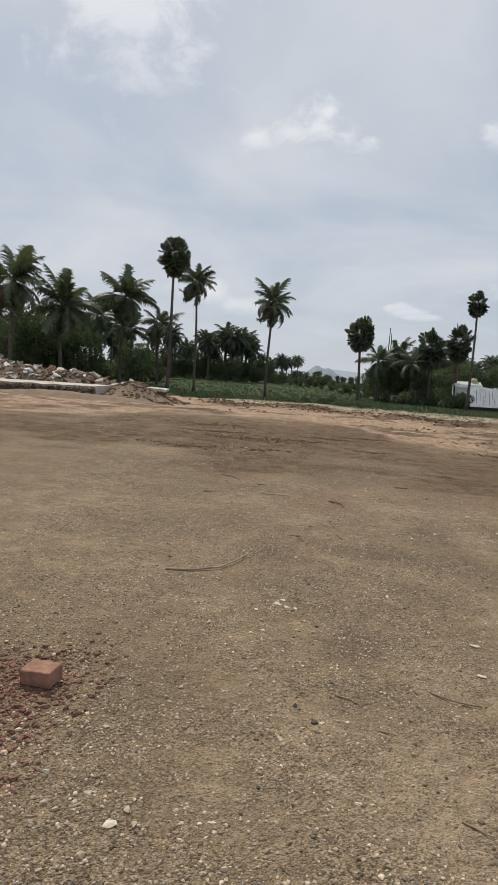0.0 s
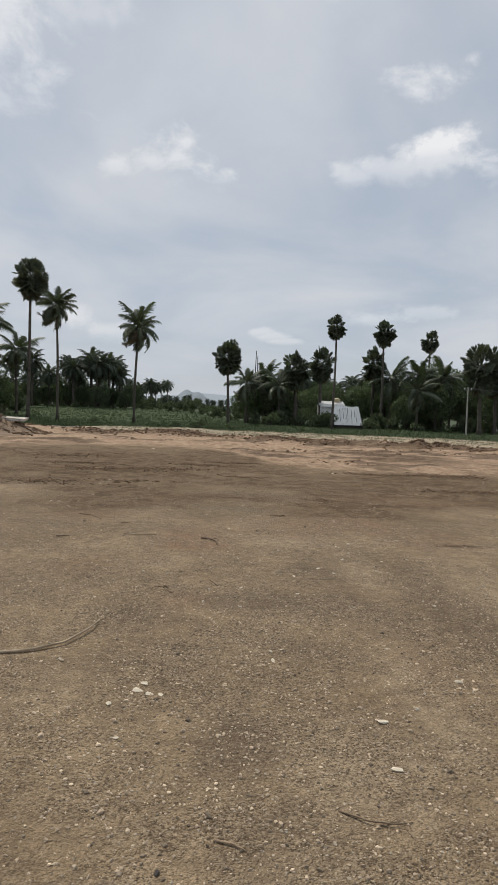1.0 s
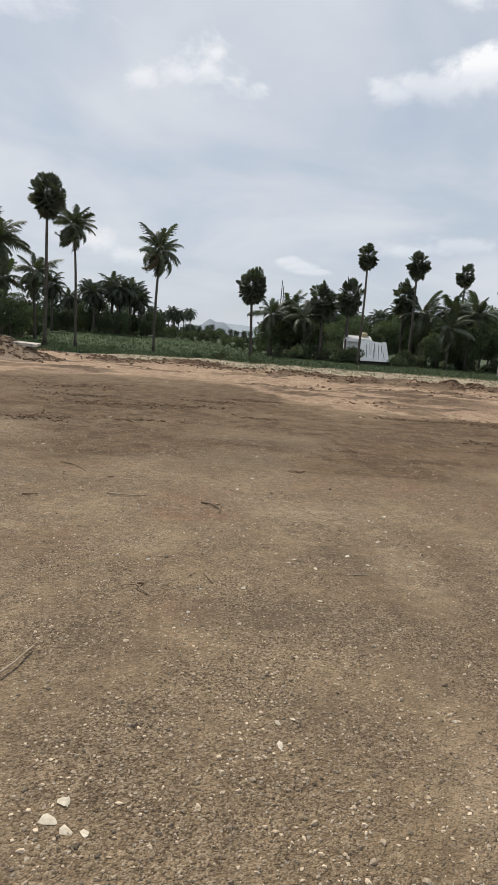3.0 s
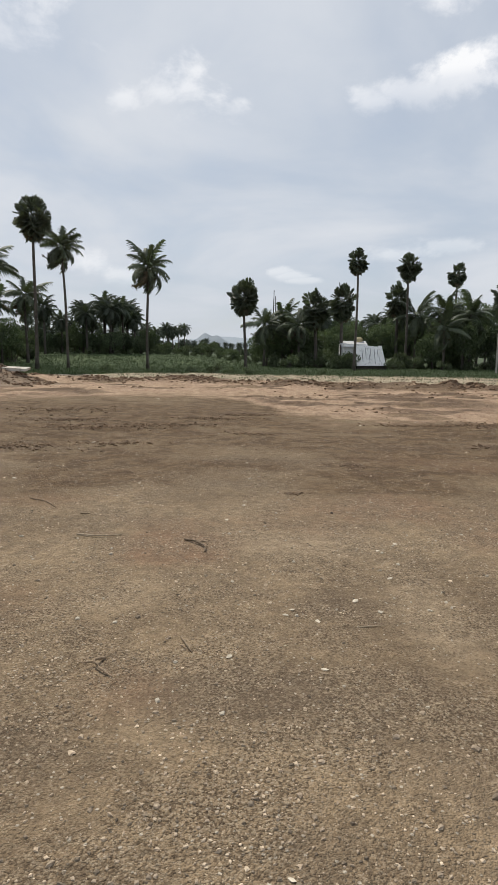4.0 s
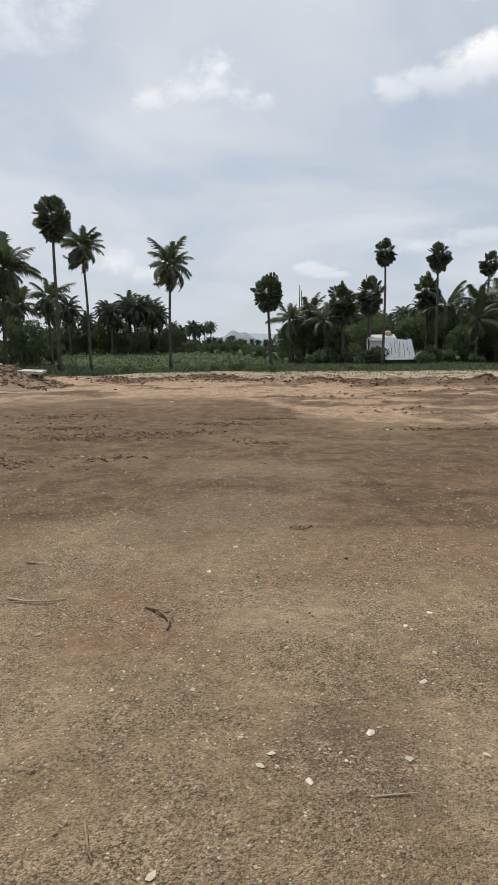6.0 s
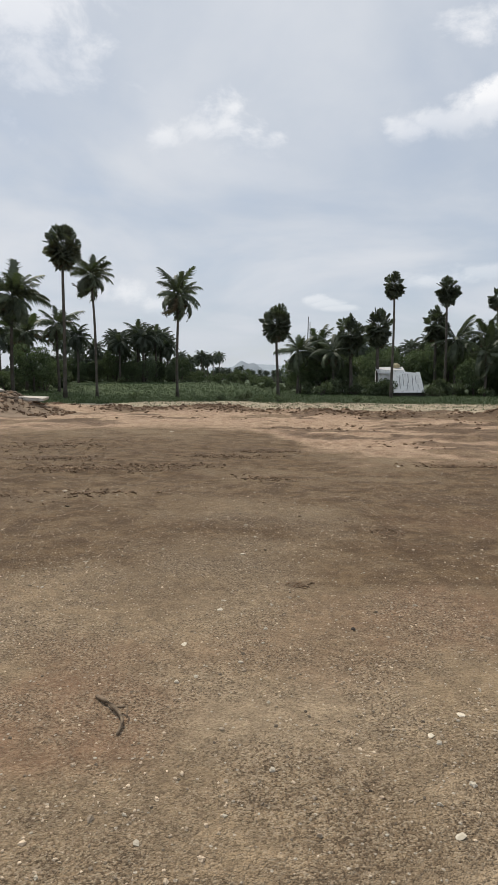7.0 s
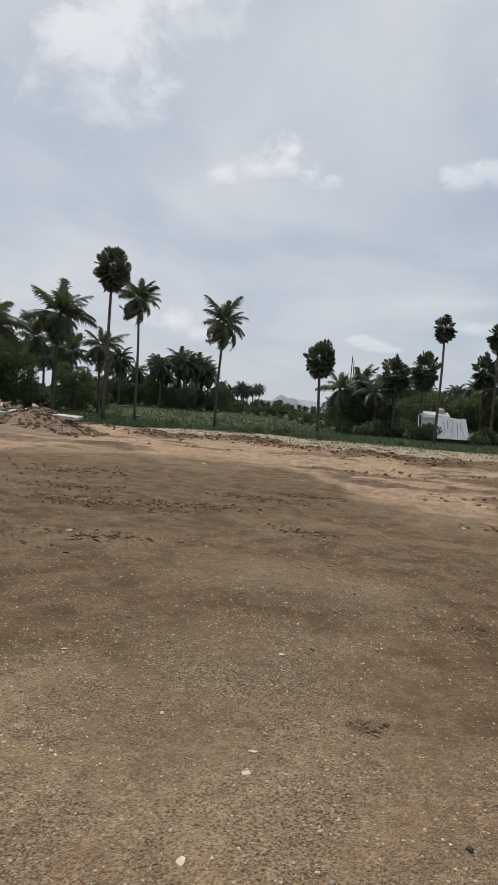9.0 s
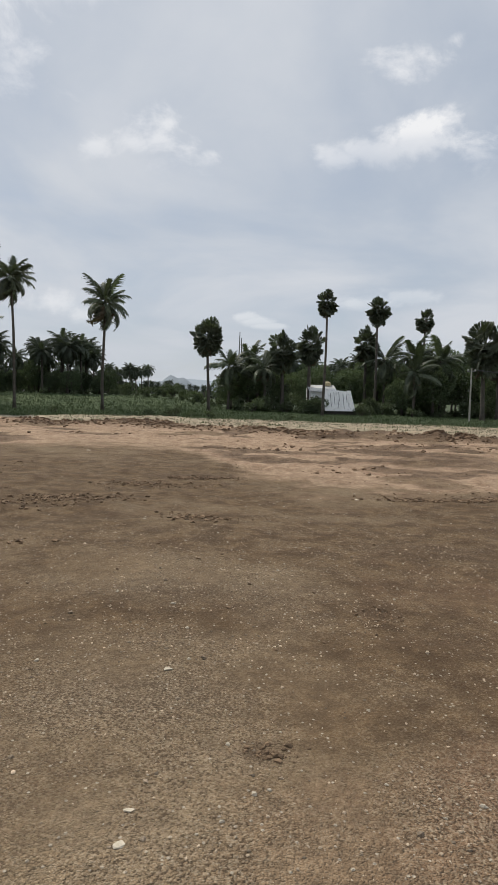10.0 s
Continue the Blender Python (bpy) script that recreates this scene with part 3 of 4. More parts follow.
palmyra(-17.5, 56, 14.15, 1.62, "tall slender palmyra palm with a ragged fan crown", (0.25, 0), 76, 1.35, 0.16, 11)
palmyra(-0.2, 68, 8.8, 1.62, "short palmyra palm with a full round crown of fans", (-0.1, 0), 84, 1.3, 0.17, 12)
palmyra(11.65, 69, 12.0, 1.2, "thin tall palmyra palm with a small crown", (0.15, 0), 62, 1.2, 0.15, 13)
palmyra(19.7, 80, 13.4, 1.55, "tall palmyra palm with a gappy two-tiered crown", (0.1, 0), 58, 1.2, 0.17, 14)
palmyra(30.6, 95, 14.4, 1.6, "distant tall palmyra palm with a small tufted crown", (0.1, 0), 40, 1.2, 0.2, 15)
palmyra(19.9, 86, 10.3, 2.0, "stout palmyra palm half hidden among bushes", (0, 0), 56, 1.35, 0.24, 16)
palmyra(8.5, 80, 8.7, 1.95, "stout palmyra palm with a dense dark crown", (0, 0), 58, 1.4, 0.24, 17)
palmyra(11.4, 78, 9.5, 1.95, "dense-crowned palmyra palm beside the white shed", (0, 0), 58, 1.4, 0.24, 18)
palmyra(28.4, 70, 9.7, 2.5, "broad dark palmyra palm beside the concrete pole", (0, 0), 60, 1.4, 0.24, 19)
palmyra(31.9, 74, 8.3, 2.0, "broad dark palmyra palm at the end of the row", (0, 0), 60, 1.4, 0.24, 20)
palmyra(31.0, 66, 11.3, 1.45, "tall palmyra palm with a round crown above the pole", (0.0, 0), 46, 1.25, 0.16, 61)
coconut(-16.5, 60, 12.4, 1.9, "slender coconut palm with windblown hanging fronds", (-0.3, 0), 36, 21, 0.35, 0.13)
coconut(-9.1, 62, 11.0, 2.1, "lone coconut palm with spreading and hanging fronds", (0.2, 0), 36, 22, 0.2, 0.14)
coconut(-30.2, 50, 11.5, 3.2, "large coconut palm among dark trees", (0, 0), 32, 23, 0.3, 0.19)
coconut(-28.6, 56, 10.1, 3.1, "bushy coconut palm with long arching fronds", (0, 0), 46, 24, 0.15, 0.19)
coconut(-24.7, 62, 11.5, 2.65, "windblown coconut palm with a heavy skirt of fronds", (0.2, 0), 46, 25, 0.4, 0.18)
coconut(-33.0, 74, 10.4, 2.6, "coconut palm standing behind the others", (0, 0), 26, 26, 0.3)
coconut(-29.5, 76, 9.0, 2.4, "smaller coconut palm in the grove", (0, 0), 26, 27, 0.3)
coconut(-24.2, 72, 9.6, 2.4, "coconut palm with drooping fronds in the grove", (0, 0), 26, 28, 0.3)
coconut(21.8, 84, 8.4, 2.6, "low coconut palm among dark trees", (0, 0), 26, 31, 0.15)
coconut(25.0, 82, 8.9, 2.7, "low coconut palm with yellowing lower fronds", (0, 0), 26, 32, 0.15)
coconut(23.4, 77, 6.4, 2.5, "young coconut palm with arching pale fronds", (0, 0), 24, 33, 0.1)
coconut(27.2, 79, 8.2, 2.6, "low coconut palm beside the broad palmyras", (0, 0), 26, 34, 0.15)
coconut(2.2, 81, 6.9, 2.4, "low coconut palm at the tree group's edge", (0, 0), 28, 35, 0.15)
coconut(4.6, 83, 7.2, 2.5, "bushy low coconut palm in the tree group", (0, 0), 28, 36, 0.15)
coconut(6.4, 80, 6.6, 2.3, "bushy low coconut palm with hanging fronds", (0, 0), 28, 37, 0.15)


def far_palm(seed, height, radius):
    """A coconut palm far off: trunk and one crown."""
    rng = random.Random(seed)
    ob = thing("far_palm", Matrix(), "distant dark coconut palm in a grove", "palm tree", "distant palm grove")
    part("trunk", trunk_mesh(height - radius * 0.7, 0.2, 0.14, (0.2, 0), rng), BARK, ob, "", True)
    m = Mesh()
    for i in range(24):
        s = (i + 0.5) / 24
        f = frond(rng, radius * 1.1, 1.2 + 1.2 * s, 0.7 + 0.5 * s)
        t = Matrix.Translation((0.2, 0, height - radius * 0.7)) @ Euler((0, -radians(80 - 120 * s), i * 2.399 + rng.uniform(-0.3, 0.3))).to_matrix().to_4x4()
        m.add([t @ Vector(v) for v in f.v], f.f)
    part("crown", m, FAR_LEAF, ob)
    return ob


_rng = random.Random(77)
kinds = [far_palm(100, 8.0, 2.4), far_palm(101, 9.5, 2.6), far_palm(102, 6.5, 2.2)]
used = set()


def plant(kind, x, y, s, rng):
    m = pose(x, y, ground_z(x, y) - 0.05, rz=rng.uniform(0, 360))
    if kind not in used:
        used.add(kind)
        ob = kinds[kind]
        ob.matrix_world = m
    else:
        ob = copy_thing(kinds[kind], m)
    ob.scale = (s, s, s)
    return ob


GROVE = [(-27.8, 97.2, 0.78), (-25.1, 99.4, 0.84), (-23.5, 94.9, 0.93), (-21.9, 99.4, 0.96), (-20.3, 96.0, 1.04), (-18.8, 98.3, 0.9), (-17.6, 101.7, 0.83), (-26.4, 104.0, 0.83), (-19.5, 105.1, 0.95), (-28.9, 92.7, 0.88), (-24.3, 101.7, 0.78), (-22.5, 102.8, 0.86), (-21.0, 100.6, 0.93), (-19.1, 102.8, 0.88), (-31.1, 99.4, 0.93)]
for i, (x, y, s) in enumerate(GROVE):
    plant(i % 2, x, y, s, _rng)
for i in range(70):
    y = _rng.uniform(150, 240)
    x = -0.42 * y + (0.42 * y + 2) * (i + _rng.random()) / 70
    gap = 0.6 if -0.085 < x / y < 0.02 else 1.0
    plant(_rng.randrange(3), x, y, gap * _rng.uniform(0.8, 1.2) * (1.0 if i < 40 else 0.85 - 0.2 * (i - 40) / 30), _rng)
for i in range(40):
    y = _rng.uniform(96, 150)
    x = 0.10 * y + 0.42 * y * (i + _rng.random()) / 40
    plant(_rng.randrange(3), x, y, _rng.uniform(0.85, 1.15), _rng)
for i in range(14):
    y = _rng.uniform(80, 110)
    x = -0.62 * y + 0.24 * y * (i + _rng.random()) / 14
    plant(_rng.randrange(3), x, y, _rng.uniform(0.75, 1.1), _rng)


# ---------------------------------------------------------------- broadleaf trees and bushes
def leafage(rng, clumps, leaves, size, spread):
    """A crown of many small folded leaves in clumps; clumps: list of (centre, radius)."""
    m = Mesh()
    for c, r in clumps:
        for _ in range(int(leaves * r * r)):
            d = Vector((rng.gauss(0, 1), rng.gauss(0, 1), rng.gauss(0, 1))).normalized() * r * rng.uniform(0.55, 1.05) ** 0.7
            p = Vector(c) + Vector((d.x, d.y, d.z * 0.8))
            a = Euler((rng.uniform(-1.2, 1.2), rng.uniform(-1.2, 1.2), rng.uniform(0, 6.3))).to_matrix()
            s = size * rng.uniform(0.6, 1.3)
            q = [p + a @ Vector(v) for v in ((-s, 0, 0), (0, -s * 0.42, s * 0.1), (s, 0, -s * 0.15), (0, s * 0.42, s * 0.1))]
            m.add(q, [(0, 1, 2, 3)])
    return m


def broad_tree(seed, height, width):
    rng = random.Random(seed)
    ob = thing("broadleaf_tree", Matrix(), "dense dark green broadleaf tree at the field's edge", "tree", "trees behind the field")
    m = Mesh()
    m.tube([(0, 0, -0.1), (0.05, 0, height * 0.25), (0.1, 0.05, height * 0.6)], [0.22, 0.17, 0.1], 7)
    clumps = []
    for i in range(15):
        a, s = i * 2.399, (i + 0.5) / 15
        c = Vector((math.cos(a) * width * 0.36 * math.sqrt(1 - (2 * s - 1) ** 2 * 0.8), math.sin(a) * width * 0.36, height * (0.28 + 0.58 * s)))
        clumps.append((c, width * rng.uniform(0.17, 0.25)))
        if i % 3 == 0:
            b = Vector((0.07, 0.02, height * (0.2 + 0.3 * s)))
            m.tube([tuple(b), tuple(b.lerp(c, 0.5) + Vector((0, 0, 0.15))), tuple(c)], [0.08, 0.05, 0.025], 5)
    part("trunk", m, BARK, ob, "", True)
    part("crown", leafage(rng, clumps, 330, 0.15, 1.0), BROAD_LEAF, ob)
    return ob


def bush(seed, height, width):
    rng = random.Random(seed)
    ob = thing("bush", Matrix(), "leafy green bush on the field's edge", "bush", "bushes behind the field")
    m = Mesh()
    clumps = []
    for i in range(9):
        c = Vector((rng.uniform(-0.5, 0.5) * width, rng.uniform(-0.4, 0.4) * width, height * rng.uniform(0.25, 0.75)))
        clumps.append((c, height * rng.uniform(0.25, 0.4)))
        m.tube([(c.x * 0.3, c.y * 0.3, -0.05), tuple(c * 0.6), tuple(c)], [0.05, 0.035, 0.015], 5)
    part("woody_base", m, BARK, ob)
    part("foliage", leafage(rng, clumps, 260, 0.15, 1.0), SHRUB_LEAF, ob)
    return ob


trees = [broad_tree(201, 6.5, 5.5), broad_tree(202, 5.5, 5.0), broad_tree(203, 7.5, 5.5)]
bushes = [bush(211, 2.2, 2.6), bush(212, 1.6, 2.2), bush(213, 2.8, 3.2)]
placed = set()


def set_plant(master, x, y, s, rng):
    m = pose(x, y, ground_z(x, y) - 0.05, rz=rng.uniform(0, 360))
    if master.name in placed:
        master = copy_thing(master, m)
    else:
        master.matrix_world = m
    placed.add(master.name)
    master.scale = (s, s, s * rng.uniform(0.9, 1.1))
    return master


_rng = random.Random(31)
TREES = [(2.6, 84, 0.80), (4.2, 86, 0.95), (5.8, 83, 0.9), (7.0, 86, 0.95), (10.0, 84, 0.9), (12.8, 86, 0.85), (17.5, 92, 0.95), (19.0, 90, 1.0),
         (22.0, 88, 1.1), (24.5, 90, 1.15), (27.0, 86, 1.15), (29.5, 88, 1.2), (32.5, 84, 1.2), (35.5, 84, 1.2), (26.0, 78, 0.85), (23.0, 80, 0.75), (33.5, 76, 1.0),
         (-33.5, 60, 1.0), (-31.0, 66, 0.9), (-36.0, 66, 1.3), (-38.5, 72, 1.4), (-34.0, 63, 1.2), (-40.5, 70, 1.4), (-27.0, 72, 0.75), (-42.0, 78, 1.2), (-35.0, 54, 1.0), (14.8, 96, 0.95), (40.0, 88, 1.1), (44.0, 92, 1.2)]
for i, (x, y, s) in enumerate(TREES):
    set_plant(trees[i % 3], x, y, s, _rng)
for i in range(46):
    y = _rng.uniform(100, 120)
    x = -0.50 * y + 0.53 * y * (i + _rng.random()) / 46
    set_plant(bushes[i % 3], x, y, _rng.uniform(0.6, 0.95), _rng)
for i in range(40):
    y = _rng.uniform(93, 100)
    x = -0.45 * y + 0.48 * y * (i + _rng.random()) / 40
    set_plant(bushes[(i + 1) % 2], x, y, _rng.uniform(0.32, 0.5), _rng)
for i in range(16):
    y = _rng.uniform(72, 84)
    x = -0.62 * y + 0.30 * y * (i + _rng.random()) / 16
    set_plant(bushes[i % 3], x, y, _rng.uniform(0.9, 1.4), _rng)
for i in range(18):
    y = _rng.uniform(96, 102)
    x = -0.36 * y + 0.22 * y * (i + _rng.random()) / 18
    set_plant(trees[i % 3], x, y, _rng.uniform(0.42, 0.62), _rng)
for i in range(30):
    y = _rng.uniform(76, 82)
    x = 3 + 36 * (i + _rng.random()) / 30
    if not 10.4 < x < 17.4:
        set_plant(bushes[i % 3], x, y, _rng.uniform(0.55, 1.05), _rng)
for x, y, s in ((-4.6, 56, 0.36), (-2.6, 55, 0.52), (0.2, 56, 0.44), (-1.4, 55.5, 0.36), (-12.5, 58, 0.42), (6.5, 55.5, 0.3), (11.3, 75.6, 0.9), (12.1, 75.2, 0.7), (10.3, 75.6, 0.8), (16.6, 73.5, 0.75), (17.4, 75, 0.9)):
    set_plant(bushes[1], x, y, s, _rng)
set_plant(bushes[0], 11.75, 75.3, 0.9, _rng)
set_plant(bushes[2], 11.1, 75.0, 0.8, _rng)


# ---------------------------------------------------------------- far woods, hills
def wood_belt():
    rng = random.Random(41)
    m = Mesh()
    for i in range(360):
        y = rng.uniform(240, 330)
        x = rng.uniform(-0.62, 0.62) * y
        h = rng.uniform(2.5, 5.0) * (1.2 if x < -45 else (0.45 if -0.085 * y < x < 0.02 * y else 0.75) if x < 12 else 1.3)
        z = float(rise(x, y))
        for _ in range(26):
            p = Vector((x + rng.uniform(-4, 4), y + rng.uniform(-2, 2), z + h * rng.random() ** 0.8))
            a = Euler((rng.uniform(-1.2, 1.2), rng.uniform(-1.2, 1.2), rng.uniform(0, 6.3))).to_matrix()
            s = rng.uniform(0.7, 1.5)
            m.add([p + a @ Vector(v) for v in ((-s, -s * 0.6, 0), (s, -s * 0.5, 0.2), (s * 0.8, s * 0.6, 0), (-s, s * 0.5, 0.3))], [(0, 1, 2, 3)])
    return m


tagged(new("far_woods", wood_belt().data("far_woods", FAR_LEAF)), "belt of distant dark green trees", "woods", kind="stuff")


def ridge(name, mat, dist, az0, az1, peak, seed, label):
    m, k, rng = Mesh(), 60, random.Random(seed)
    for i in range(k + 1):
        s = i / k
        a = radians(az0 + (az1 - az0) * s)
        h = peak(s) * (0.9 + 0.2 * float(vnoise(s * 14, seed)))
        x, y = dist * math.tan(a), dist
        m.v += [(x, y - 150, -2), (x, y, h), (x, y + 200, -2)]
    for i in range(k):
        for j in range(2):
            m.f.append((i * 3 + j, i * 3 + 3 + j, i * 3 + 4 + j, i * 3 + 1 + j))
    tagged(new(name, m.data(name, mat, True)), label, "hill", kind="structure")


ridge("backdrop_hill", HILL, 2400, -8.5, 0.5, lambda s: 24 + 38 * math.exp(-((s - 0.49) / 0.13) ** 2) + 24 * math.exp(-((s - 0.64) / 0.14) ** 2), 3, "hill on the horizon tinted blue-grey for haze")
ridge("backdrop_ridge", HILL_FAR, 3600, -9.0, 9.0, lambda s: 55 + 30 * math.exp(-((s - 0.40) / 0.25) ** 2), 4, "distant ridge with haze painted into its pale colour")


# ---------------------------------------------------------------- houses, pole, masts
def shed():
    z = ground_z(14, 76)
    ob = thing("white_shed", pose(0, 0, 0), "whitewashed shed with sloping white sheets, grey roof and a tank", "building")
    m = Mesh(); m.box((11.4, 76.5, z), (14.2, 80, z + 2.95)); part("wall", m, WHITEWASH, ob)
    m = Mesh()
    for i in range(16):
        x = 11.2 + i * 0.2
        p = [(x, 76.2, z + 2.55), (x + 0.1, 76.2, z + 2.6), (x + 0.2, 76.2, z + 2.55), (x, 78.6, z + 3.3), (x + 0.1, 78.6, z + 3.35), (x + 0.2, 78.6, z + 3.3)]
        m.add(p + [(a, b, c - 0.03) for a, b, c in p], [(0, 1, 4, 3), (1, 2, 5, 4), (9, 10, 7, 6), (10, 11, 8, 7), (6, 7, 1, 0), (7, 8, 2, 1)])
    part("roof", m, GREY_SHEET, ob, "grey corrugated roof sheets")
    m = Mesh(); m.tube([(13.6, 78.5, z + 3.2), (13.6, 78.5, z + 3.62), (13.6, 78.5, z + 3.75)], [0.42, 0.42, 0.2], 14); part("tank", m, YELLOW, ob, "ochre water tank")
    m = Mesh(); m.box((11.7, 76.44, z), (12.4, 76.5, z + 1.8)); part("door", m, DARK_OPENING, ob)
    # base below the sheets, its shade put into a near-black colour
    m = Mesh(); m.box((12.7, 74.3, z - 0.05), (16.2, 76.3, z + 0.42)); part("plinth", m, DARK_OPENING, ob, "base with shade painted into its dark colour")
    # sloping sheets
    for i in range(7):
        a, b = 12.62 + i * 0.48, 13.09 + i * 0.48
        c, d = 12.62 + i * 0.44, 13.05 + i * 0.44
        m = Mesh()
        lo, hi = (74.0 + 0.02 * (i % 2), z + 0.45), (75.4 + 0.02 * (i % 2), z + 2.72 - 0.04 * (i % 3))
        m.add([(a, lo[0], lo[1]), (b, lo[0], lo[1]), (d, hi[0], hi[1]), (c, hi[0], hi[1]), (a, lo[0] + 0.04, lo[1]), (b, lo[0] + 0.04, lo[1]), (d, hi[0] + 0.04, hi[1]), (c, hi[0] + 0.04, hi[1])],
              [(0, 1, 2, 3), (7, 6, 5, 4), (0, 4, 5, 1), (2, 6, 7, 3), (1, 5, 6, 2), (0, 3, 7, 4)])
        part("sheet", m, WHITEWASH, ob, "bright white sheet with dark streaks")
    m = Mesh(); m.box((12.75, 75.5, z + 0.42), (15.6, 76.3, z + 2.5)); part("inner_wall", m, WHITEWASH, ob)
    for x, zz, h in ((13.35, 0.9, 1.5), (13.75, 1.2, 1.3), (14.15, 0.8, 0.9), (14.3, 1.5, 1.0), (14.75, 0.7, 1.6), (15.12, 1.4, 0.9), (15.3, 0.9, 0.5)):
        y = 74.0 + 1.4 * (zz - 0.45) / 2.27 - 0.03
        y2 = y + 1.4 * h / 2.27
        m = Mesh(); m.add([(x, y, z + zz), (x + 0.045, y, z + zz), (x + 0.045, y2, z + zz + h), (x, y2, z + zz + h), (x, y + 0.03, z + zz), (x + 0.045, y + 0.03, z + zz), (x + 0.045, y2 + 0.03, z + zz + h), (x, y2 + 0.03, z + zz + h)],
                          [(0, 1, 2, 3), (7, 6, 5, 4), (0, 4, 5, 1), (2, 6, 7, 3), (1, 5, 6, 2), (0, 3, 7, 4)]); part("streak", m, STEEL, ob, "dark rust streak")


shed()


def hut(x0, x1, y, h, label):
    z = ground_z((x0 + x1) / 2, y)
    ob = thing("white_hut", pose(0, 0, 0), label, "building", "white huts behind the trees")
    m = Mesh(); m.box((x0, y, z), (x1, y + 3, z + h)); part("wall", m, WHITEWASH, ob)
    m = Mesh(); m.add([(x0 - 0.2, y - 0.2, z + h), (x1 + 0.2, y - 0.2, z + h), (x1 + 0.2, y + 3.2, z + h + 0.5), (x0 - 0.2, y + 3.2, z + h + 0.5), (x0 - 0.2, y - 0.2, z + h + 0.1), (x1 + 0.2, y - 0.2, z + h + 0.1), (x1 + 0.2, y + 3.2, z + h + 0.6), (x0 - 0.2, y + 3.2, z + h + 0.6)],
                      [(3, 2, 1, 0), (4, 5, 6, 7), (0, 1, 5, 4), (1, 2, 6, 5), (2, 3, 7, 6), (3, 0, 4, 7)]); part("roof", m, GREY_SHEET, ob)
    m = Mesh(); m.box((x0 + 0.4, y - 0.05, z), (x0 + 1.0, y, z + h * 0.75)); part("door", m, DARK_OPENING, ob)


hut(7.6, 10.6, 90, 3.2, "small whitewashed hut seen between trunks")
hut(4.6, 6.4, 88, 1.6, "low white outhouse behind the trees")
hut(36.5, 41.0, 92, 2.2, "white hut at the end of the tree row")


def utility_pole():
    z = ground_z(25.4, 66)
    ob = thing("utility_pole", pose(25.4, 66, z), "pale concrete utility pole with a crossarm", "pole")
    m = Mesh(); m.tube([(0, 0, -0.3), (0, 0, 5.2)], [0.1, 0.07], 8); part("shaft", m, WOOD_POLE, ob)
    m = Mesh(); m.box((-0.4, -0.05, 4.85), (0.4, 0.05, 4.95)); part("crossarm", m, STEEL, ob)
    for x in (-0.35, 0.35):
        m = Mesh(); m.tube([(x, 0, 4.95), (x, 0, 5.02), (x, 0, 5.1)], [0.03, 0.045, 0.03], 6); part("insulator", m, WHITEWASH, ob)
    for k, x in enumerate((-0.35, 0.35)):
        w = Mesh()
        pts = []
        for i in range(15):
            s = i / 14
            pts.append((25.4 + x + 26 * s, 66 + 4 * s, z + 5.08 - 0.6 * s - 1.6 * s * (1 - s)))
        w.tube(pts, [0.018] * 15, 4)
        tagged(new("overhead_wire", w.data("overhead_wire", STEEL)), "thin dark overhead wire from the concrete pole", "wire", "wires on the pole")


utility_pole()


# one of the two masts, modelled as a leaning stem in bark
def bare_stem(x, y, h, lean):
    z = ground_z(x, y)
    m, rng = Mesh(), random.Random(int(x * 10))
    m.tube([(0, 0, -0.2), (lean * 0.5, 0, h * 0.5), (lean, 0, h)], [0.15, 0.11, 0.06], 7)
    ob = thing("dead_palm", pose(x, y, z), "slender mast above the treetops, shaped as a bare trunk", "tree", "dead trunks")
    part("trunk", m, BARK, ob)


bare_stem(4.2, 108, 12.0, 0.3)
bare_stem(4.9, 109, 11.2, -0.1)


# ---------------------------------------------------------------- rubble at the edge of the plot
def slab():
    rng = random.Random(51)
    m = Mesh()
    k = 14
    for i in range(k + 1):
        x = -21.5 + 8.0 * i / k
        j = rng.uniform(-0.06, 0.06)
        m.v += [(x, 30.2 + j, 0.0), (x, 30.1 + j, 0.66 + rng.uniform(-0.04, 0.04)), (x, 32.6, 0.74), (x, 32.6, 0.0)]
    for i in range(k):
        for q in range(3):
            m.f.append((i * 4 + q, i * 4 + 4 + q, i * 4 + 5 + q, i * 4 + 1 + q))
    m.f += [(0, 1, 2, 3), (k * 4 + 3, k * 4 + 2, k * 4 + 1, k * 4)]
    ob = new("concrete_slab", m.data("concrete_slab", CONCRETE))
    tagged(ob, "flat broken concrete slab under a rubble heap", "slab")


slab()


def heap_top(x, y):
    """Height of the earth heap beside and behind the slab."""
    a = 1.75 * np.exp(-((x + 23.0) / 4.5) ** 2 - ((y - 36.0) / 2.2) ** 2) + 1.15 * np.exp(-((x + 16.5) / 3.2) ** 2 - ((y - 35.4) / 1.9) ** 2)
    a = a + 0.95 * np.exp(-((x + 12.4) / 1.9) ** 2 - ((y - 33.2) / 1.9) ** 2) + 1.5 * np.exp(-((x + 30) / 4.0) ** 2 - ((y - 36.5) / 2.2) ** 2) + 0.35 * np.exp(-((x + 15.0) / 4.0) ** 2 - ((y - 29.6) / 1.2) ** 2)
    return rise(x, y) - 0.06 + a * (0.85 + 0.3 * fbm(x * 1.3, y * 1.3)) + 0.05 * fbm(x * 5, y * 5) * np.minimum(1, a * 4)


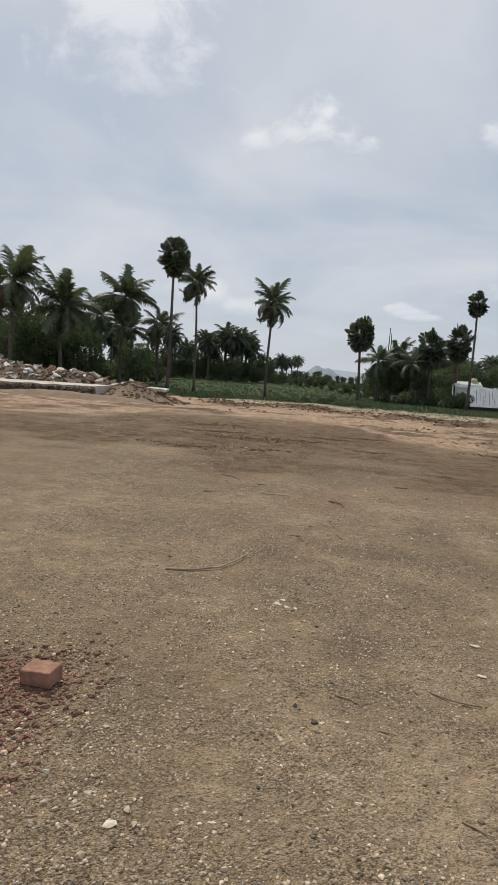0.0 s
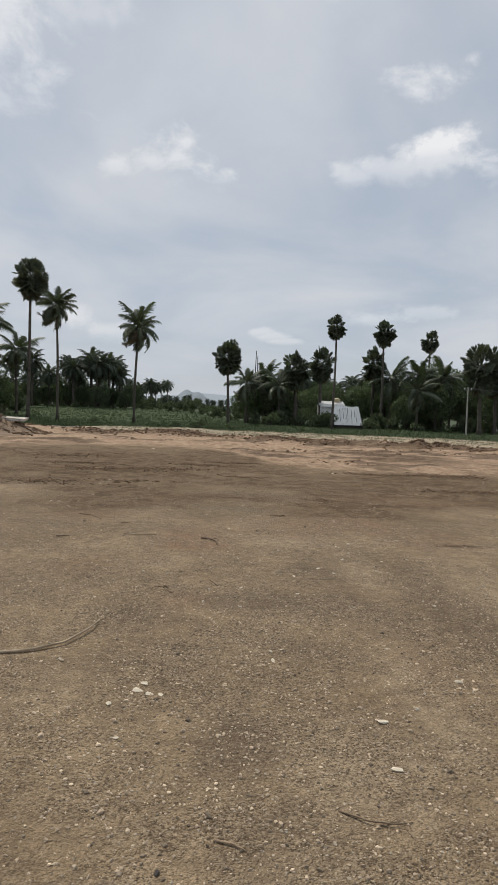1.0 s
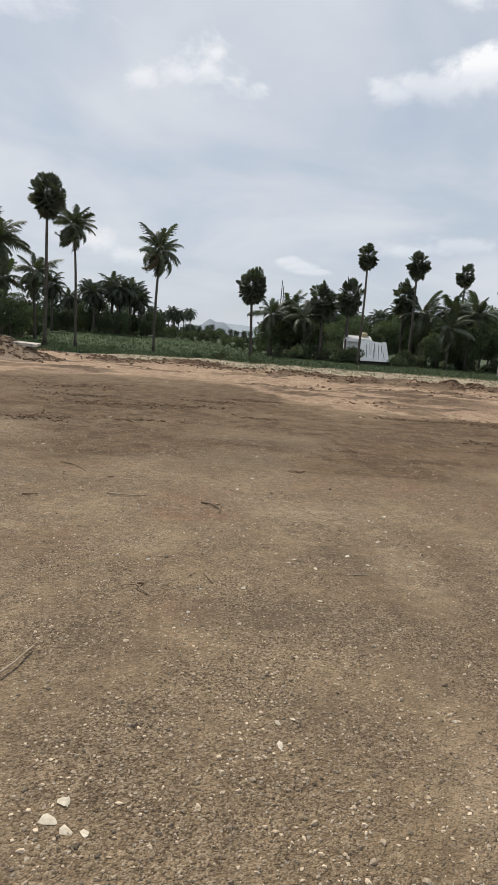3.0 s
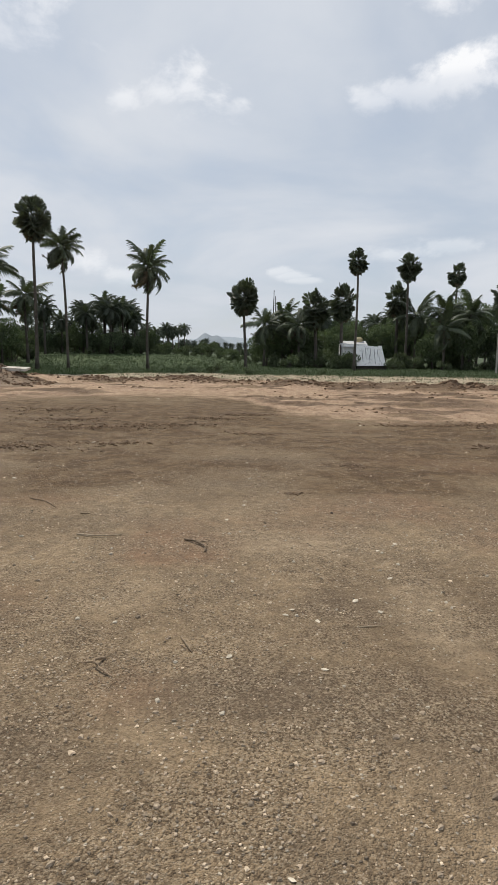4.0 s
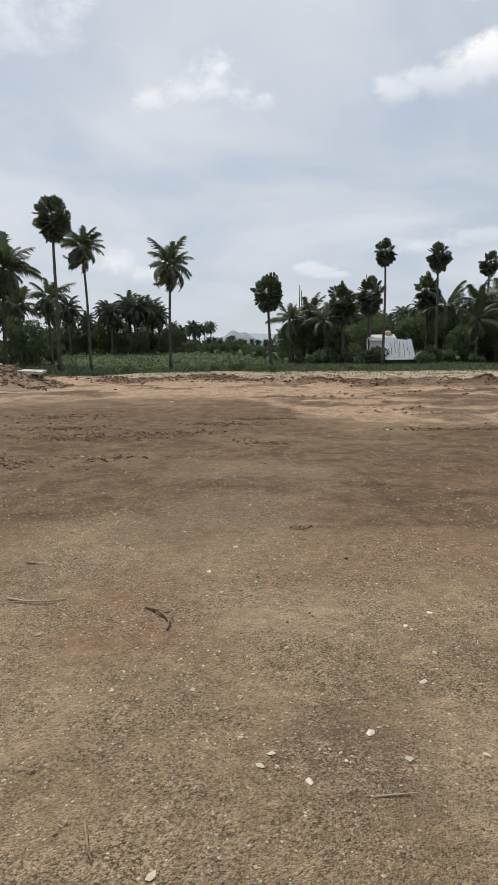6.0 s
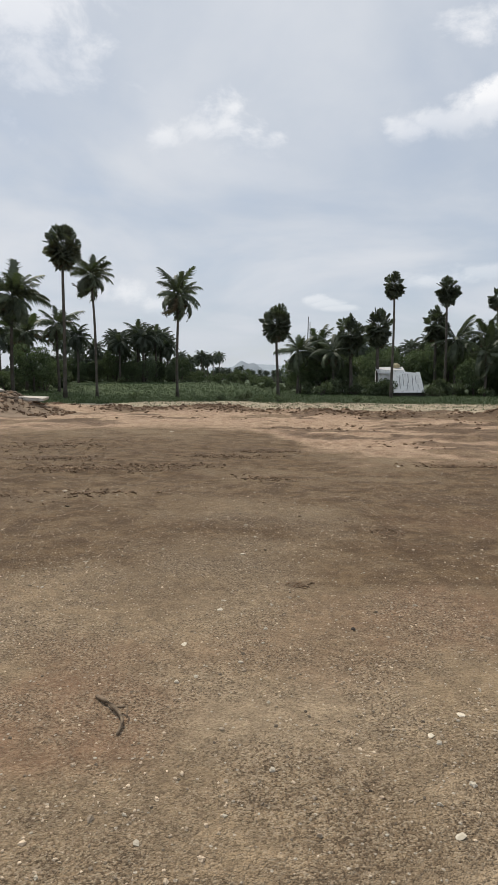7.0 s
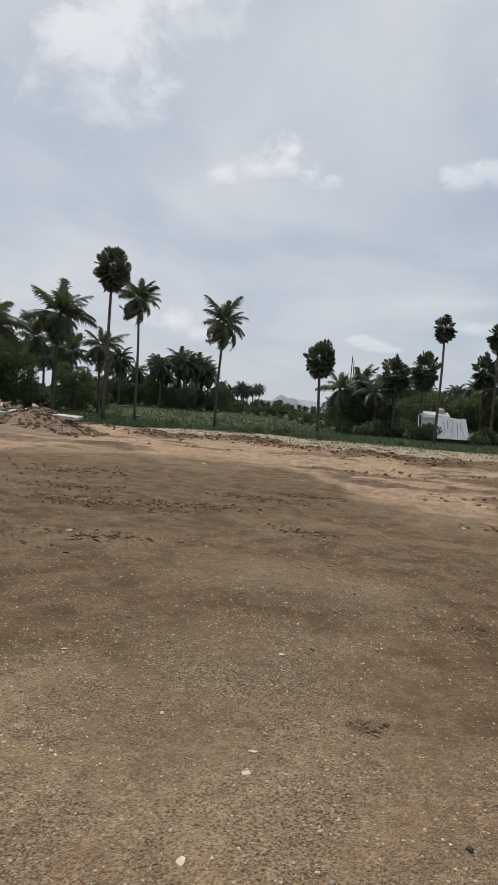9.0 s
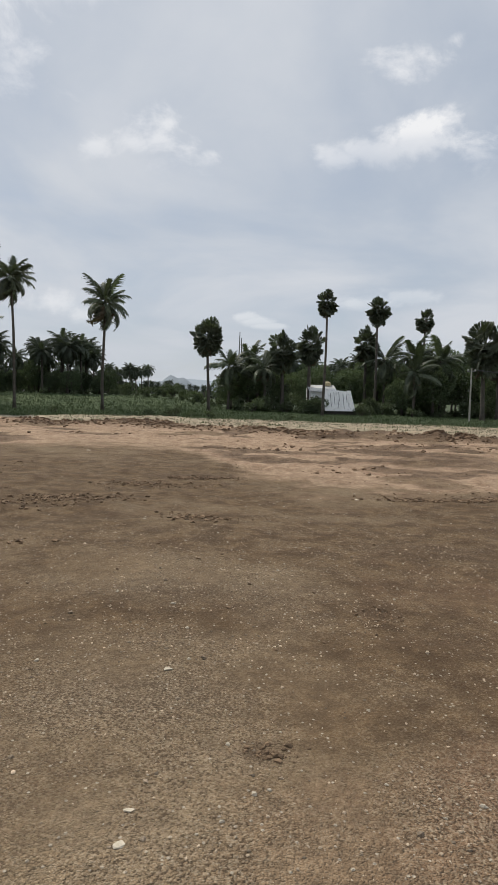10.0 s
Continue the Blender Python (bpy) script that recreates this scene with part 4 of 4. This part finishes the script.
def heap():
    hx, hy = np.meshgrid(np.linspace(-38, -8, 150), np.linspace(27.5, 41, 70))
    hz = heap_top(hx, hy)
    v = np.stack([hx, hy, hz], -1).reshape(-1, 3).tolist()
    i = np.arange(150 * 70).reshape(70, 150)
    q = np.stack([i[:-1, :-1], i[:-1, 1:], i[1:, 1:], i[1:, :-1]], -1).reshape(-1, 4).tolist()
    me = bpy.data.meshes.new("earth_heap")
    me.from_pydata(v, [], q)
    me.materials.append(MOUND)
    tagged(new("earth_heap", me), "heap of dug brown earth under rubble", "heap", kind="structure")


heap()


def chunk_mesh(rng, mat):
    m = Mesh()
    m.box((-0.5, -0.35, -0.2), (0.5, 0.35, 0.2), 0.13, rng)
    return m.data("rubble_piece", mat)


_rng = random.Random(61)
CHUNKS = [chunk_mesh(_rng, c) for c in (CONCRETE, WHITEWASH, RUBBLE_DARK, RUBBLE_DARK, PALE_STONE, BRICK)]
rubble = thing("rubble_heap", pose(0, 0, 0), "heap of broken concrete, brick and pale stone pieces", "rubble")
for i in range(300):
    while True:
        x, y = _rng.uniform(-27, -11.8), _rng.uniform(32.7, 36.6)
        if _rng.random() < (0.9 if x < -15 else 0.45 if x < -13.2 else 0.08):
            break
    ob = part("rubble_piece", _rng.choice(CHUNKS if x < -14.5 else CHUNKS[:2] + CHUNKS[4:5]), None, rubble)
    s = _rng.uniform(0.16, 0.5)
    ob.matrix_local = Matrix.Translation((x, y, float(heap_top(x, y)) + s * 0.1)) @ Euler((_rng.uniform(-0.6, 0.6), _rng.uniform(-0.6, 0.6), _rng.uniform(0, 6.3))).to_matrix().to_4x4() @ Matrix.Diagonal((s, s * _rng.uniform(0.6, 1.1), s * _rng.uniform(0.5, 1.0), 1))
m = Mesh()
for i in range(1500):
    x, y = _rng.uniform(-32, -11), _rng.uniform(32.4, 37.0)
    s = _rng.uniform(0.04, 0.16)
    m.lump((x, y, float(heap_top(x, y)) + s * 0.2), (s, s * 0.8, s * 0.7), _rng)
part("small_rubble", m, RUBBLE_DARK, rubble)["kind"] = "stuff"
m = Mesh()
for i in range(900):
    x, y = _rng.uniform(-16, -9.2), _rng.uniform(30.6, 34.6)
    s = 0.03 + 0.13 * _rng.random() ** 3
    m.lump((x, y, float(heap_top(x, y)) + s * 0.15), (s, s * 0.8, s * 0.7), _rng)
part("earth_crumble", m, SAND_CLOD, rubble)["kind"] = "stuff"
# dark lumps added over the slab's front face to stand in for its shade
m = Mesh()
for i in range(1100):
    x = _rng.uniform(-21.7, -13.3)
    s = 0.05 + 0.12 * _rng.random() ** 2
    m.lump((x, 30.05 - 0.25 * _rng.random(), 0.05 + 0.54 * _rng.random()), (s, s * 0.8, s * 0.8), _rng)
part("crumbled_edge", m, RUBBLE_DARK, rubble)["kind"] = "stuff"
m = Mesh(); m.box((-0.75, -0.5, -0.06), (0.75, 0.5, 0.06), 0.04, _rng)
ob = new("broken_slab", m.data("broken_slab", CONCRETE))
ob.matrix_world = pose(-11.3, 33.4, float(heap_top(-11.3, 33.4)) + 0.1, 4, 4, 8)
tagged(ob, "tilted slab of pale concrete on the earth heap", "slab")


# ---------------------------------------------------------------- clods, stones and grass
def quick_mesh(name, verts, faces, mat):
    """A mesh from arrays: verts (n, 3), faces (m, k)."""
    me = bpy.data.meshes.new(name)
    k = faces.shape[1]
    me.vertices.add(len(verts))
    me.vertices.foreach_set("co", verts.astype(np.float32).ravel())
    me.loops.add(faces.size)
    me.loops.foreach_set("vertex_index", faces.astype(np.int32).ravel())
    me.polygons.add(len(faces))
    me.polygons.foreach_set("loop_start", np.arange(0, faces.size, k, dtype=np.int32))
    me.materials.append(mat)
    me.update(calc_edges=True)
    me.validate()
    me.shade_flat()
    return me


def height(x, y):
    return rise(x, y) + relief(x, y)


def scatter(name, mat, label, category, spots, seed):
    """One joined scatter of rough lumps; spots gives arrays of x, y, size."""
    r = np.random.RandomState(seed)
    x, y, s = spots(r)
    k = len(x)
    ang = np.array([0.4, 1.4, 2.4, 3.4, 0, 1, 2, 3, 0.5, 1.5, 2.5, 3.5]) * math.pi / 2
    rad = np.array([0.75] * 4 + [1.0] * 4 + [0.6] * 4)
    lev = np.array([-0.5] * 4 + [0.05] * 4 + [0.5] * 4)
    a = ang + r.uniform(-0.35, 0.35, (k, 12))
    q = rad * r.uniform(0.65, 1.15, (k, 12))
    px, py = q * np.cos(a) * s[:, None], q * np.sin(a) * (s * r.uniform(0.5, 1.0, k))[:, None]
    t = r.uniform(0, 6.3, k)[:, None]
    tall = (s * r.uniform(0.5, 0.95, k))[:, None]
    vx = x[:, None] + px * np.cos(t) - py * np.sin(t)
    vy = y[:, None] + px * np.sin(t) + py * np.cos(t)
    vz = (height(x, y) + 0.14 * s)[:, None] + (lev + r.uniform(-0.14, 0.14, (k, 12))) * tall
    f = [(3, 2, 1, 0), (8, 9, 10, 11)] + [(i * 4 + j, i * 4 + (j + 1) % 4, i * 4 + 4 + (j + 1) % 4, i * 4 + 4 + j) for i in range(2) for j in range(4)]
    faces = (np.array(f)[None] + 12 * np.arange(k)[:, None, None]).reshape(-1, 4)
    me = quick_mesh(name, np.stack([vx, vy, vz], -1).reshape(-1, 3), faces, mat)
    tagged(new(name, me), label, category, kind="stuff")


def ridge_spots(r):
    x = r.normal(0, 12, 26000)
    y = ridge_line(x) + r.normal(0, 1.4, 26000)
    keep = r.rand(26000) < 0.06 + 0.8 * berm(x, y)
    x, y = x[keep], y[keep]
    s = 0.018 + 0.13 * r.rand(len(x)) ** 5
    for x0, y0, dx, dy, k in ((5.2, 26.2, 4.0, 1.2, 220), (-5.0, 30.5, 6.0, 1.0, 220), (1.5, 24.8, 2.0, 0.6, 90), (9.0, 28.0, 6.0, 1.4, 420), (3.4, 19.5, 1.2, 1.2, 70)):
        x, y, s = np.r_[x, x0 + r.normal(0, dx * 0.5, k)], np.r_[y, y0 + r.normal(0, dy * 0.5, k)], np.r_[s, 0.012 + 0.08 * r.rand(k) ** 5]
    return x, y, s


def clod_spots(r):
    x, y, s = np.zeros(0), np.zeros(0), np.zeros(0)
    for x0, y0, dx, dy, k in ((0.25, 17.9, 0.5, 0.2, 120), (-1.4, 15.4, 0.6, 0.3, 130), (-2.7, 14.95, 0.9, 0.35, 200), (5.0, 13.1, 0.9, 0.2, 90), (-3.6, 16.2, 0.9, 0.4, 100), (-3.4, 12.5, 0.8, 0.4, 90), (4.2, 16.0, 0.9, 0.16, 220), (5.6, 16.2, 0.8, 0.6, 240),
                             (0.3, 14.3, 0.5, 0.2, 40), (-0.6, 17.0, 0.7, 0.3, 70), (-1.9, 12.9, 0.6, 0.2, 50), (-4.5, 18.5, 1.2, 0.8, 140)):
        k = int(5.0 * k)
        x, y, s = np.r_[x, x0 + r.normal(0, dx * 0.6, k)], np.r_[y, y0 + r.normal(0, dy * 0.6, k)], np.r_[s, 0.006 + 0.042 * r.rand(k) ** 4]
    for x0, y0, dx, dy, k in ((0.72, 9.45, 0.14, 0.06, 60), (1.66, 11.1, 0.2, 0.12, 90), (2.8, 7.85, 0.3, 0.08, 60), (1.9, 10.6, 0.3, 0.12, 30)):
        x, y, s = np.r_[x, x0 + r.normal(0, dx * 0.6, k)], np.r_[y, y0 + r.normal(0, dy * 0.6, k)], np.r_[s, 0.005 + 0.016 * r.rand(k) ** 3]
    u, v = r.uniform(-9, 9, 5000), r.uniform(10, 25, 5000)
    keep = fbm(u * 0.5, v * 0.9) + r.uniform(-0.1, 0.1, 5000) > 0.56
    u, v = u[keep], v[keep]
    return np.r_[x, u], np.r_[y, v], np.r_[s, 0.005 + 0.022 * r.rand(len(u)) ** 4]


def pebble_spots(r):
    k = 95000
    y = 0.9 + 13 * r.rand(k) ** 1.6
    x = r.uniform(-1, 1, k) * (0.9 + 0.42 * y) + 0.2
    keep = fbm(x * 0.9, y * 0.9) + r.uniform(-0.25, 0.25, k) > 0.47
    x, y = x[keep], y[keep]
    return x, y, 0.0028 + 0.0085 * r.rand(len(x)) ** 2.5 + 0.012 * r.rand(len(x)) ** 26


def chip_spots(r):
    k = 4400
    y = 1.0 + 17 * r.rand(k) ** 1.2
    x = r.uniform(-1, 1, k) * (0.9 + 0.42 * y) + 0.2
    keep = (fbm(x * 0.7 + 11, y * 0.7) + r.uniform(-0.15, 0.15, k) > 0.5) & (r.rand(k) < 0.25 + 0.75 * smooth(3, 6, y))
    x, y = x[keep], y[keep]
    return x, y, 0.0045 + 0.015 * r.rand(len(x)) ** 3


def gravel_spots(r):
    k = 5000
    x = r.uniform(-10, 26, k)
    y = field_edge(x) - 13 * r.rand(k) ** 1.3 - 0.2
    y = np.maximum(y, ridge_line(x) + r.normal(0.5, 0.8, k))
    return x, y, 0.02 + 0.10 * r.rand(k) ** 4


scatter("sand_clods", SAND_CLOD, "loose clods of dug sandy earth", "clods", ridge_spots, 71)
scatter("earth_clods", CLOD, "dark lumps of earth scattered on the fill", "clods", clod_spots, 72)
scatter("pebbles", PEBBLE, "small grey and buff pebbles in packed earth", "pebbles", pebble_spots, 73)
scatter("pale_chips", PALE_STONE, "scattered pale stone chips on packed earth", "chips", chip_spots, 75)
scatter("pale_gravel", GREY_CLOD, "pale gravel and stones beside the field", "gravel", gravel_spots, 74)


def grass(name, mat, label, spots, seed):
    """Blades of grass in tufts; spots gives arrays of x, y and height of the tufts."""
    r = np.random.RandomState(seed)
    x, y, h = (np.repeat(a, 6) for a in spots(r))
    k = len(x)
    z = height(x, y) - 0.02
    x, y = x + r.normal(0, 0.14, k), y + r.normal(0, 0.14, k)
    a, l, w = r.uniform(0, 6.3, k), h * r.uniform(0.6, 1.2, k), r.uniform(0.012, 0.03, k)
    ox, oy, lean = np.cos(a), np.sin(a), l * r.uniform(0.2, 0.9, k)
    v = np.stack([np.stack([x - oy * w, y + ox * w, z], -1), np.stack([x + oy * w, y - ox * w, z], -1), np.stack([x + ox * lean, y + oy * lean, z + l], -1)], 1)
    me = quick_mesh(name, v.reshape(-1, 3), np.arange(3 * k).reshape(-1, 3), mat)
    tagged(new(name, me), label, "grass", kind="stuff")


def meadow(r):
    k = 44000
    y = 48 + 50 * r.rand(k) ** 1.4
    x = r.uniform(-1, 1, k) * 0.55 * y + 1
    keep = y > field_edge(x) - 0.3 + r.uniform(-0.8, 0.8, k)
    x, y = x[keep], y[keep]
    return x, y, (0.06 + 0.2 * r.rand(len(x)) ** 2) * (0.6 + 0.9 * fbm(x * 0.3, y * 0.3))


def sprouts(r):
    k = 1000
    x = r.uniform(-10, 26, k)
    y = field_edge(x) - 11 * r.rand(k) ** 1.3
    return x, y, r.uniform(0.06, 0.18, k)


grass("meadow_grass", GRASS, "long green grass and crop of the field", meadow, 81)
grass("sprouts", SPROUT, "thin pale green sprouts in gravelly ground", sprouts, 82)


# ---------------------------------------------------------------- loose things on the ground
def stick(name, pts, r, mat, label, group="", forks=()):
    m, rng = Mesh(), random.Random(len(pts) + int(pts[0][0] * 100))
    k = 10
    z0 = ground_z(pts[0][0], pts[0][1])
    c = Vector((pts[0][0], pts[0][1], z0))

    def run(line, r):
        line = [Vector((x, y, ground_z(x, y) + r * 0.7 + up)) - c for x, y, up in line]
        fine = []
        for i in range(k + 1):
            f = i / k * (len(line) - 1)
            j = min(int(f), len(line) - 2)
            fine.append(tuple(line[j].lerp(line[j + 1], f - j) + Vector((rng.uniform(-1, 1), rng.uniform(-1, 1), 0)) * r * 0.4))
        m.tube(fine, [r * (1.1 - 0.6 * i / k) * rng.uniform(0.85, 1.15) for i in range(k + 1)], 6)
    run(pts, r)
    for f in forks:
        run(f, r * 0.6)
    ob = new(name, m.data(name, mat, True))
    ob.location = c
    tagged(ob, label, "stick", group)


stick("curved_stick", [(-1.34, 4.41, 0), (-1.15, 4.44, 0.005), (-0.96, 4.58, 0.012), (-0.86, 4.80, 0.02), (-0.83, 5.0, 0.01)], 0.010, STICK, "pale curved dry stick lying on gravelly earth")
T = "dry twigs on the bare ground"
stick("twig", [(-0.26, 7.79, 0), (-0.19, 7.72, 0.012), (-0.11, 7.64, 0.01), (-0.08, 7.56, 0.012), (-0.09, 7.49, 0)], 0.0105, TWIG, "dark crooked dry twig on packed earth", T, [[(-0.15, 7.69, 0.01), (-0.085, 7.66, 0.03), (-0.07, 7.60, 0.02)]])
stick("twig", [(-0.46, 5.86, 0), (-0.50, 5.78, 0.03), (-0.44, 5.72, 0.01), (-0.39, 5.68, 0)], 0.0072, TWIG, "bent forked twig standing off the ground", T, [[(-0.50, 5.78, 0.02), (-0.55, 5.75, 0.03), (-0.58, 5.78, 0)]])
stick("twig", [(-0.11, 6.10, 0), (-0.08, 6.02, 0.008), (-0.04, 5.94, 0)], 0.0065, TWIG, "short dark twig on gravelly earth", T)
stick("twig", [(-1.96, 9.10, 0), (-1.75, 8.95, 0.01), (-1.59, 8.75, 0)], 0.006, TWIG, "thin bowed twig on reddish earth", T)
stick("twig", [(-1.86, 7.66, 0), (-1.72, 7.66, 0.01)], 0.0078, TWIG, "short dark stub of wood", T)
stick("twig", [(0.46, 3.04, 0), (0.56, 2.97, 0.01), (0.66, 2.96, 0.006), (0.72, 2.98, 0)], 0.0036, TWIG, "thin dry branch with side shoots", T, [[(0.6, 2.965, 0), (0.68, 2.93, 0.01), (0.7, 2.9, 0)], [(0.62, 2.965, 0), (0.68, 3.0, 0.01)]])
stick("twig", [(0.0, 2.87, 0), (0.06, 2.85, 0.005), (0.11, 2.82, 0)], 0.0048, TWIG, "small dark dry twig on gravel", T)
stick("twig", [(0.47, 2.12, 0), (0.56, 2.06, 0.005)], 0.0042, TWIG, "small dark dry twig on gravel", T)
stick("twig", [(-1.16, 7.90, 0), (-1.02, 7.84, 0.008), (-0.89, 7.83, 0.01), (-0.79, 7.90, 0)], 0.008, STICK, "pale thin twig lying flat", T, [[(-1.05, 7.85, 0), (-1.12, 7.82, 0.01)]])
stick("twig", [(-1.3, 8.55, 0), (-1.2, 8.5, 0.01)], 0.0072, TWIG, "short twig on sandy patch", T)
stick("twig", [(0.20, 2.62, 0), (0.27, 2.6, 0.004)], 0.0030, TWIG, "thin dry twig on gravel", T)
stick("twig", [(0.86, 6.25, 0), (1.02, 6.27, 0.006)], 0.0035, STICK, "thin pale straw-like twig on gravel", T)


def stone(x, y, size, mat, label, seed, flat=0.5, name="stone"):
    rng = random.Random(seed)
    bm = bmesh.new()
    bmesh.ops.create_icosphere(bm, subdivisions=1, radius=1.0)
    cut = [(Vector((rng.gauss(0, 1), rng.gauss(0, 1), rng.gauss(0, 0.6))).normalized(), rng.uniform(0.35, 0.8)) for _ in range(8)]
    for v in bm.verts:
        for nrm, d in cut:
            e = v.co.dot(nrm) - d
            if e > 0:
                v.co -= nrm * e
        v.co = Vector((v.co.x * size, v.co.y * size * 0.75, v.co.z * size * flat))
    me = bpy.data.meshes.new(name)
    bm.to_mesh(me)
    bm.free()
    me.materials.append(mat)
    ob = new(name, me)
    ob.matrix_world = pose(x, y, ground_z(x, y) + size * flat * 0.35, rng.uniform(-8, 8), rng.uniform(-8, 8), rng.uniform(0, 360))
    tagged(ob, label, "stone", "stones on the bare ground")


for i, (x, y, s) in enumerate([(-0.83, 1.92, 0.025), (-0.69, 1.79, 0.035), (0.31, 4.41, 0.032), (-0.40, 4.05, 0.036), (0.79, 3.71, 0.045), (0.75, 3.31, 0.04), (1.35, 4.19, 0.04), (-0.54, 3.82, 0.035), (0.50, 6.47, 0.03), (1.42, 7.76, 0.03), (1.24, 7.59, 0.028), (0.21, 9.1, 0.028), (0.20, 8.94, 0.03), (0.64, 6.32, 0.028), (-0.42, 3.97, 0.04), (-0.36, 3.94, 0.035),
                               (-0.30, 3.93, 0.022), (0.31, 4.55, 0.022), (0.37, 4.58, 0.02), (0.15, 5.9, 0.03), (0.61, 5.78, 0.026), (0.46, 6.4, 0.025), (0.26, 10.22, 0.04),
                               (-2.5, 10.1, 0.05), (-2.3, 13.0, 0.05), (0.05, 8.4, 0.03), (-0.45, 3.5, 0.025), (0.9, 6.6, 0.03), (1.2, 7.0, 0.028), (-1.0, 9.9, 0.03), (2.6, 15.9, 0.045), (-2.6, 22.5, 0.07)]):
    stone(x, y, s, PALE_STONE, "pale chip of stone half sunk in packed earth", 300 + i, 0.2)
for i, (x, y, s) in enumerate([(-0.08, 2.6, 0.022), (-0.18, 2.72, 0.018), (1.03, 8.68, 0.023), (-0.25, 2.1, 0.012), (0.45, 1.7, 0.014)]):
    stone(x, y, s, DARK_STONE, "small dark rounded stone on the ground", 400 + i, 0.6)


def brick(x, y, rz):
    bm = bmesh.new()
    bmesh.ops.create_cube(bm, size=1.0)
    bmesh.ops.scale(bm, vec=(0.155, 0.11, 0.075), verts=bm.verts)
    bmesh.ops.bevel(bm, geom=list(bm.edges), offset=0.004, segments=1, affect="EDGES")
    bmesh.ops.subdivide_edges(bm, edges=[e for e in bm.edges if e.calc_length() > 0.05], cuts=5, use_grid_fill=True)
    for v in bm.verts:
        v.co += Vector(noise.noise_vector(v.co * 28)) * 0.0025 + Vector(noise.noise_vector(v.co * 9)) * 0.003
    me = bpy.data.meshes.new("brick")
    bm.to_mesh(me)
    bm.free()
    me.materials.append(BRICK)
    ob = new("brick", me)
    ob.matrix_world = pose(x, y, ground_z(x, y) + 0.045, 3, -2, rz)
    tagged(ob, "broken red clay brick lying on crushed brick", "brick")


brick(-1.35, 2.55, -6)


def shard_spots(r):
    k = 6000
    x, y = -1.54 + r.normal(0, 0.24, k), 2.32 + r.normal(0, 0.30, k)
    keep = (x < -1.05) & (fbm(x * 5, y * 5) > 0.33)
    x, y = x[keep], y[keep]
    return x, y, 0.003 + 0.022 * r.rand(len(x)) ** 5


scatter("crushed_brick", BRICK, "crushed red brick and soil spread on the ground", "rubble", shard_spots, 91)
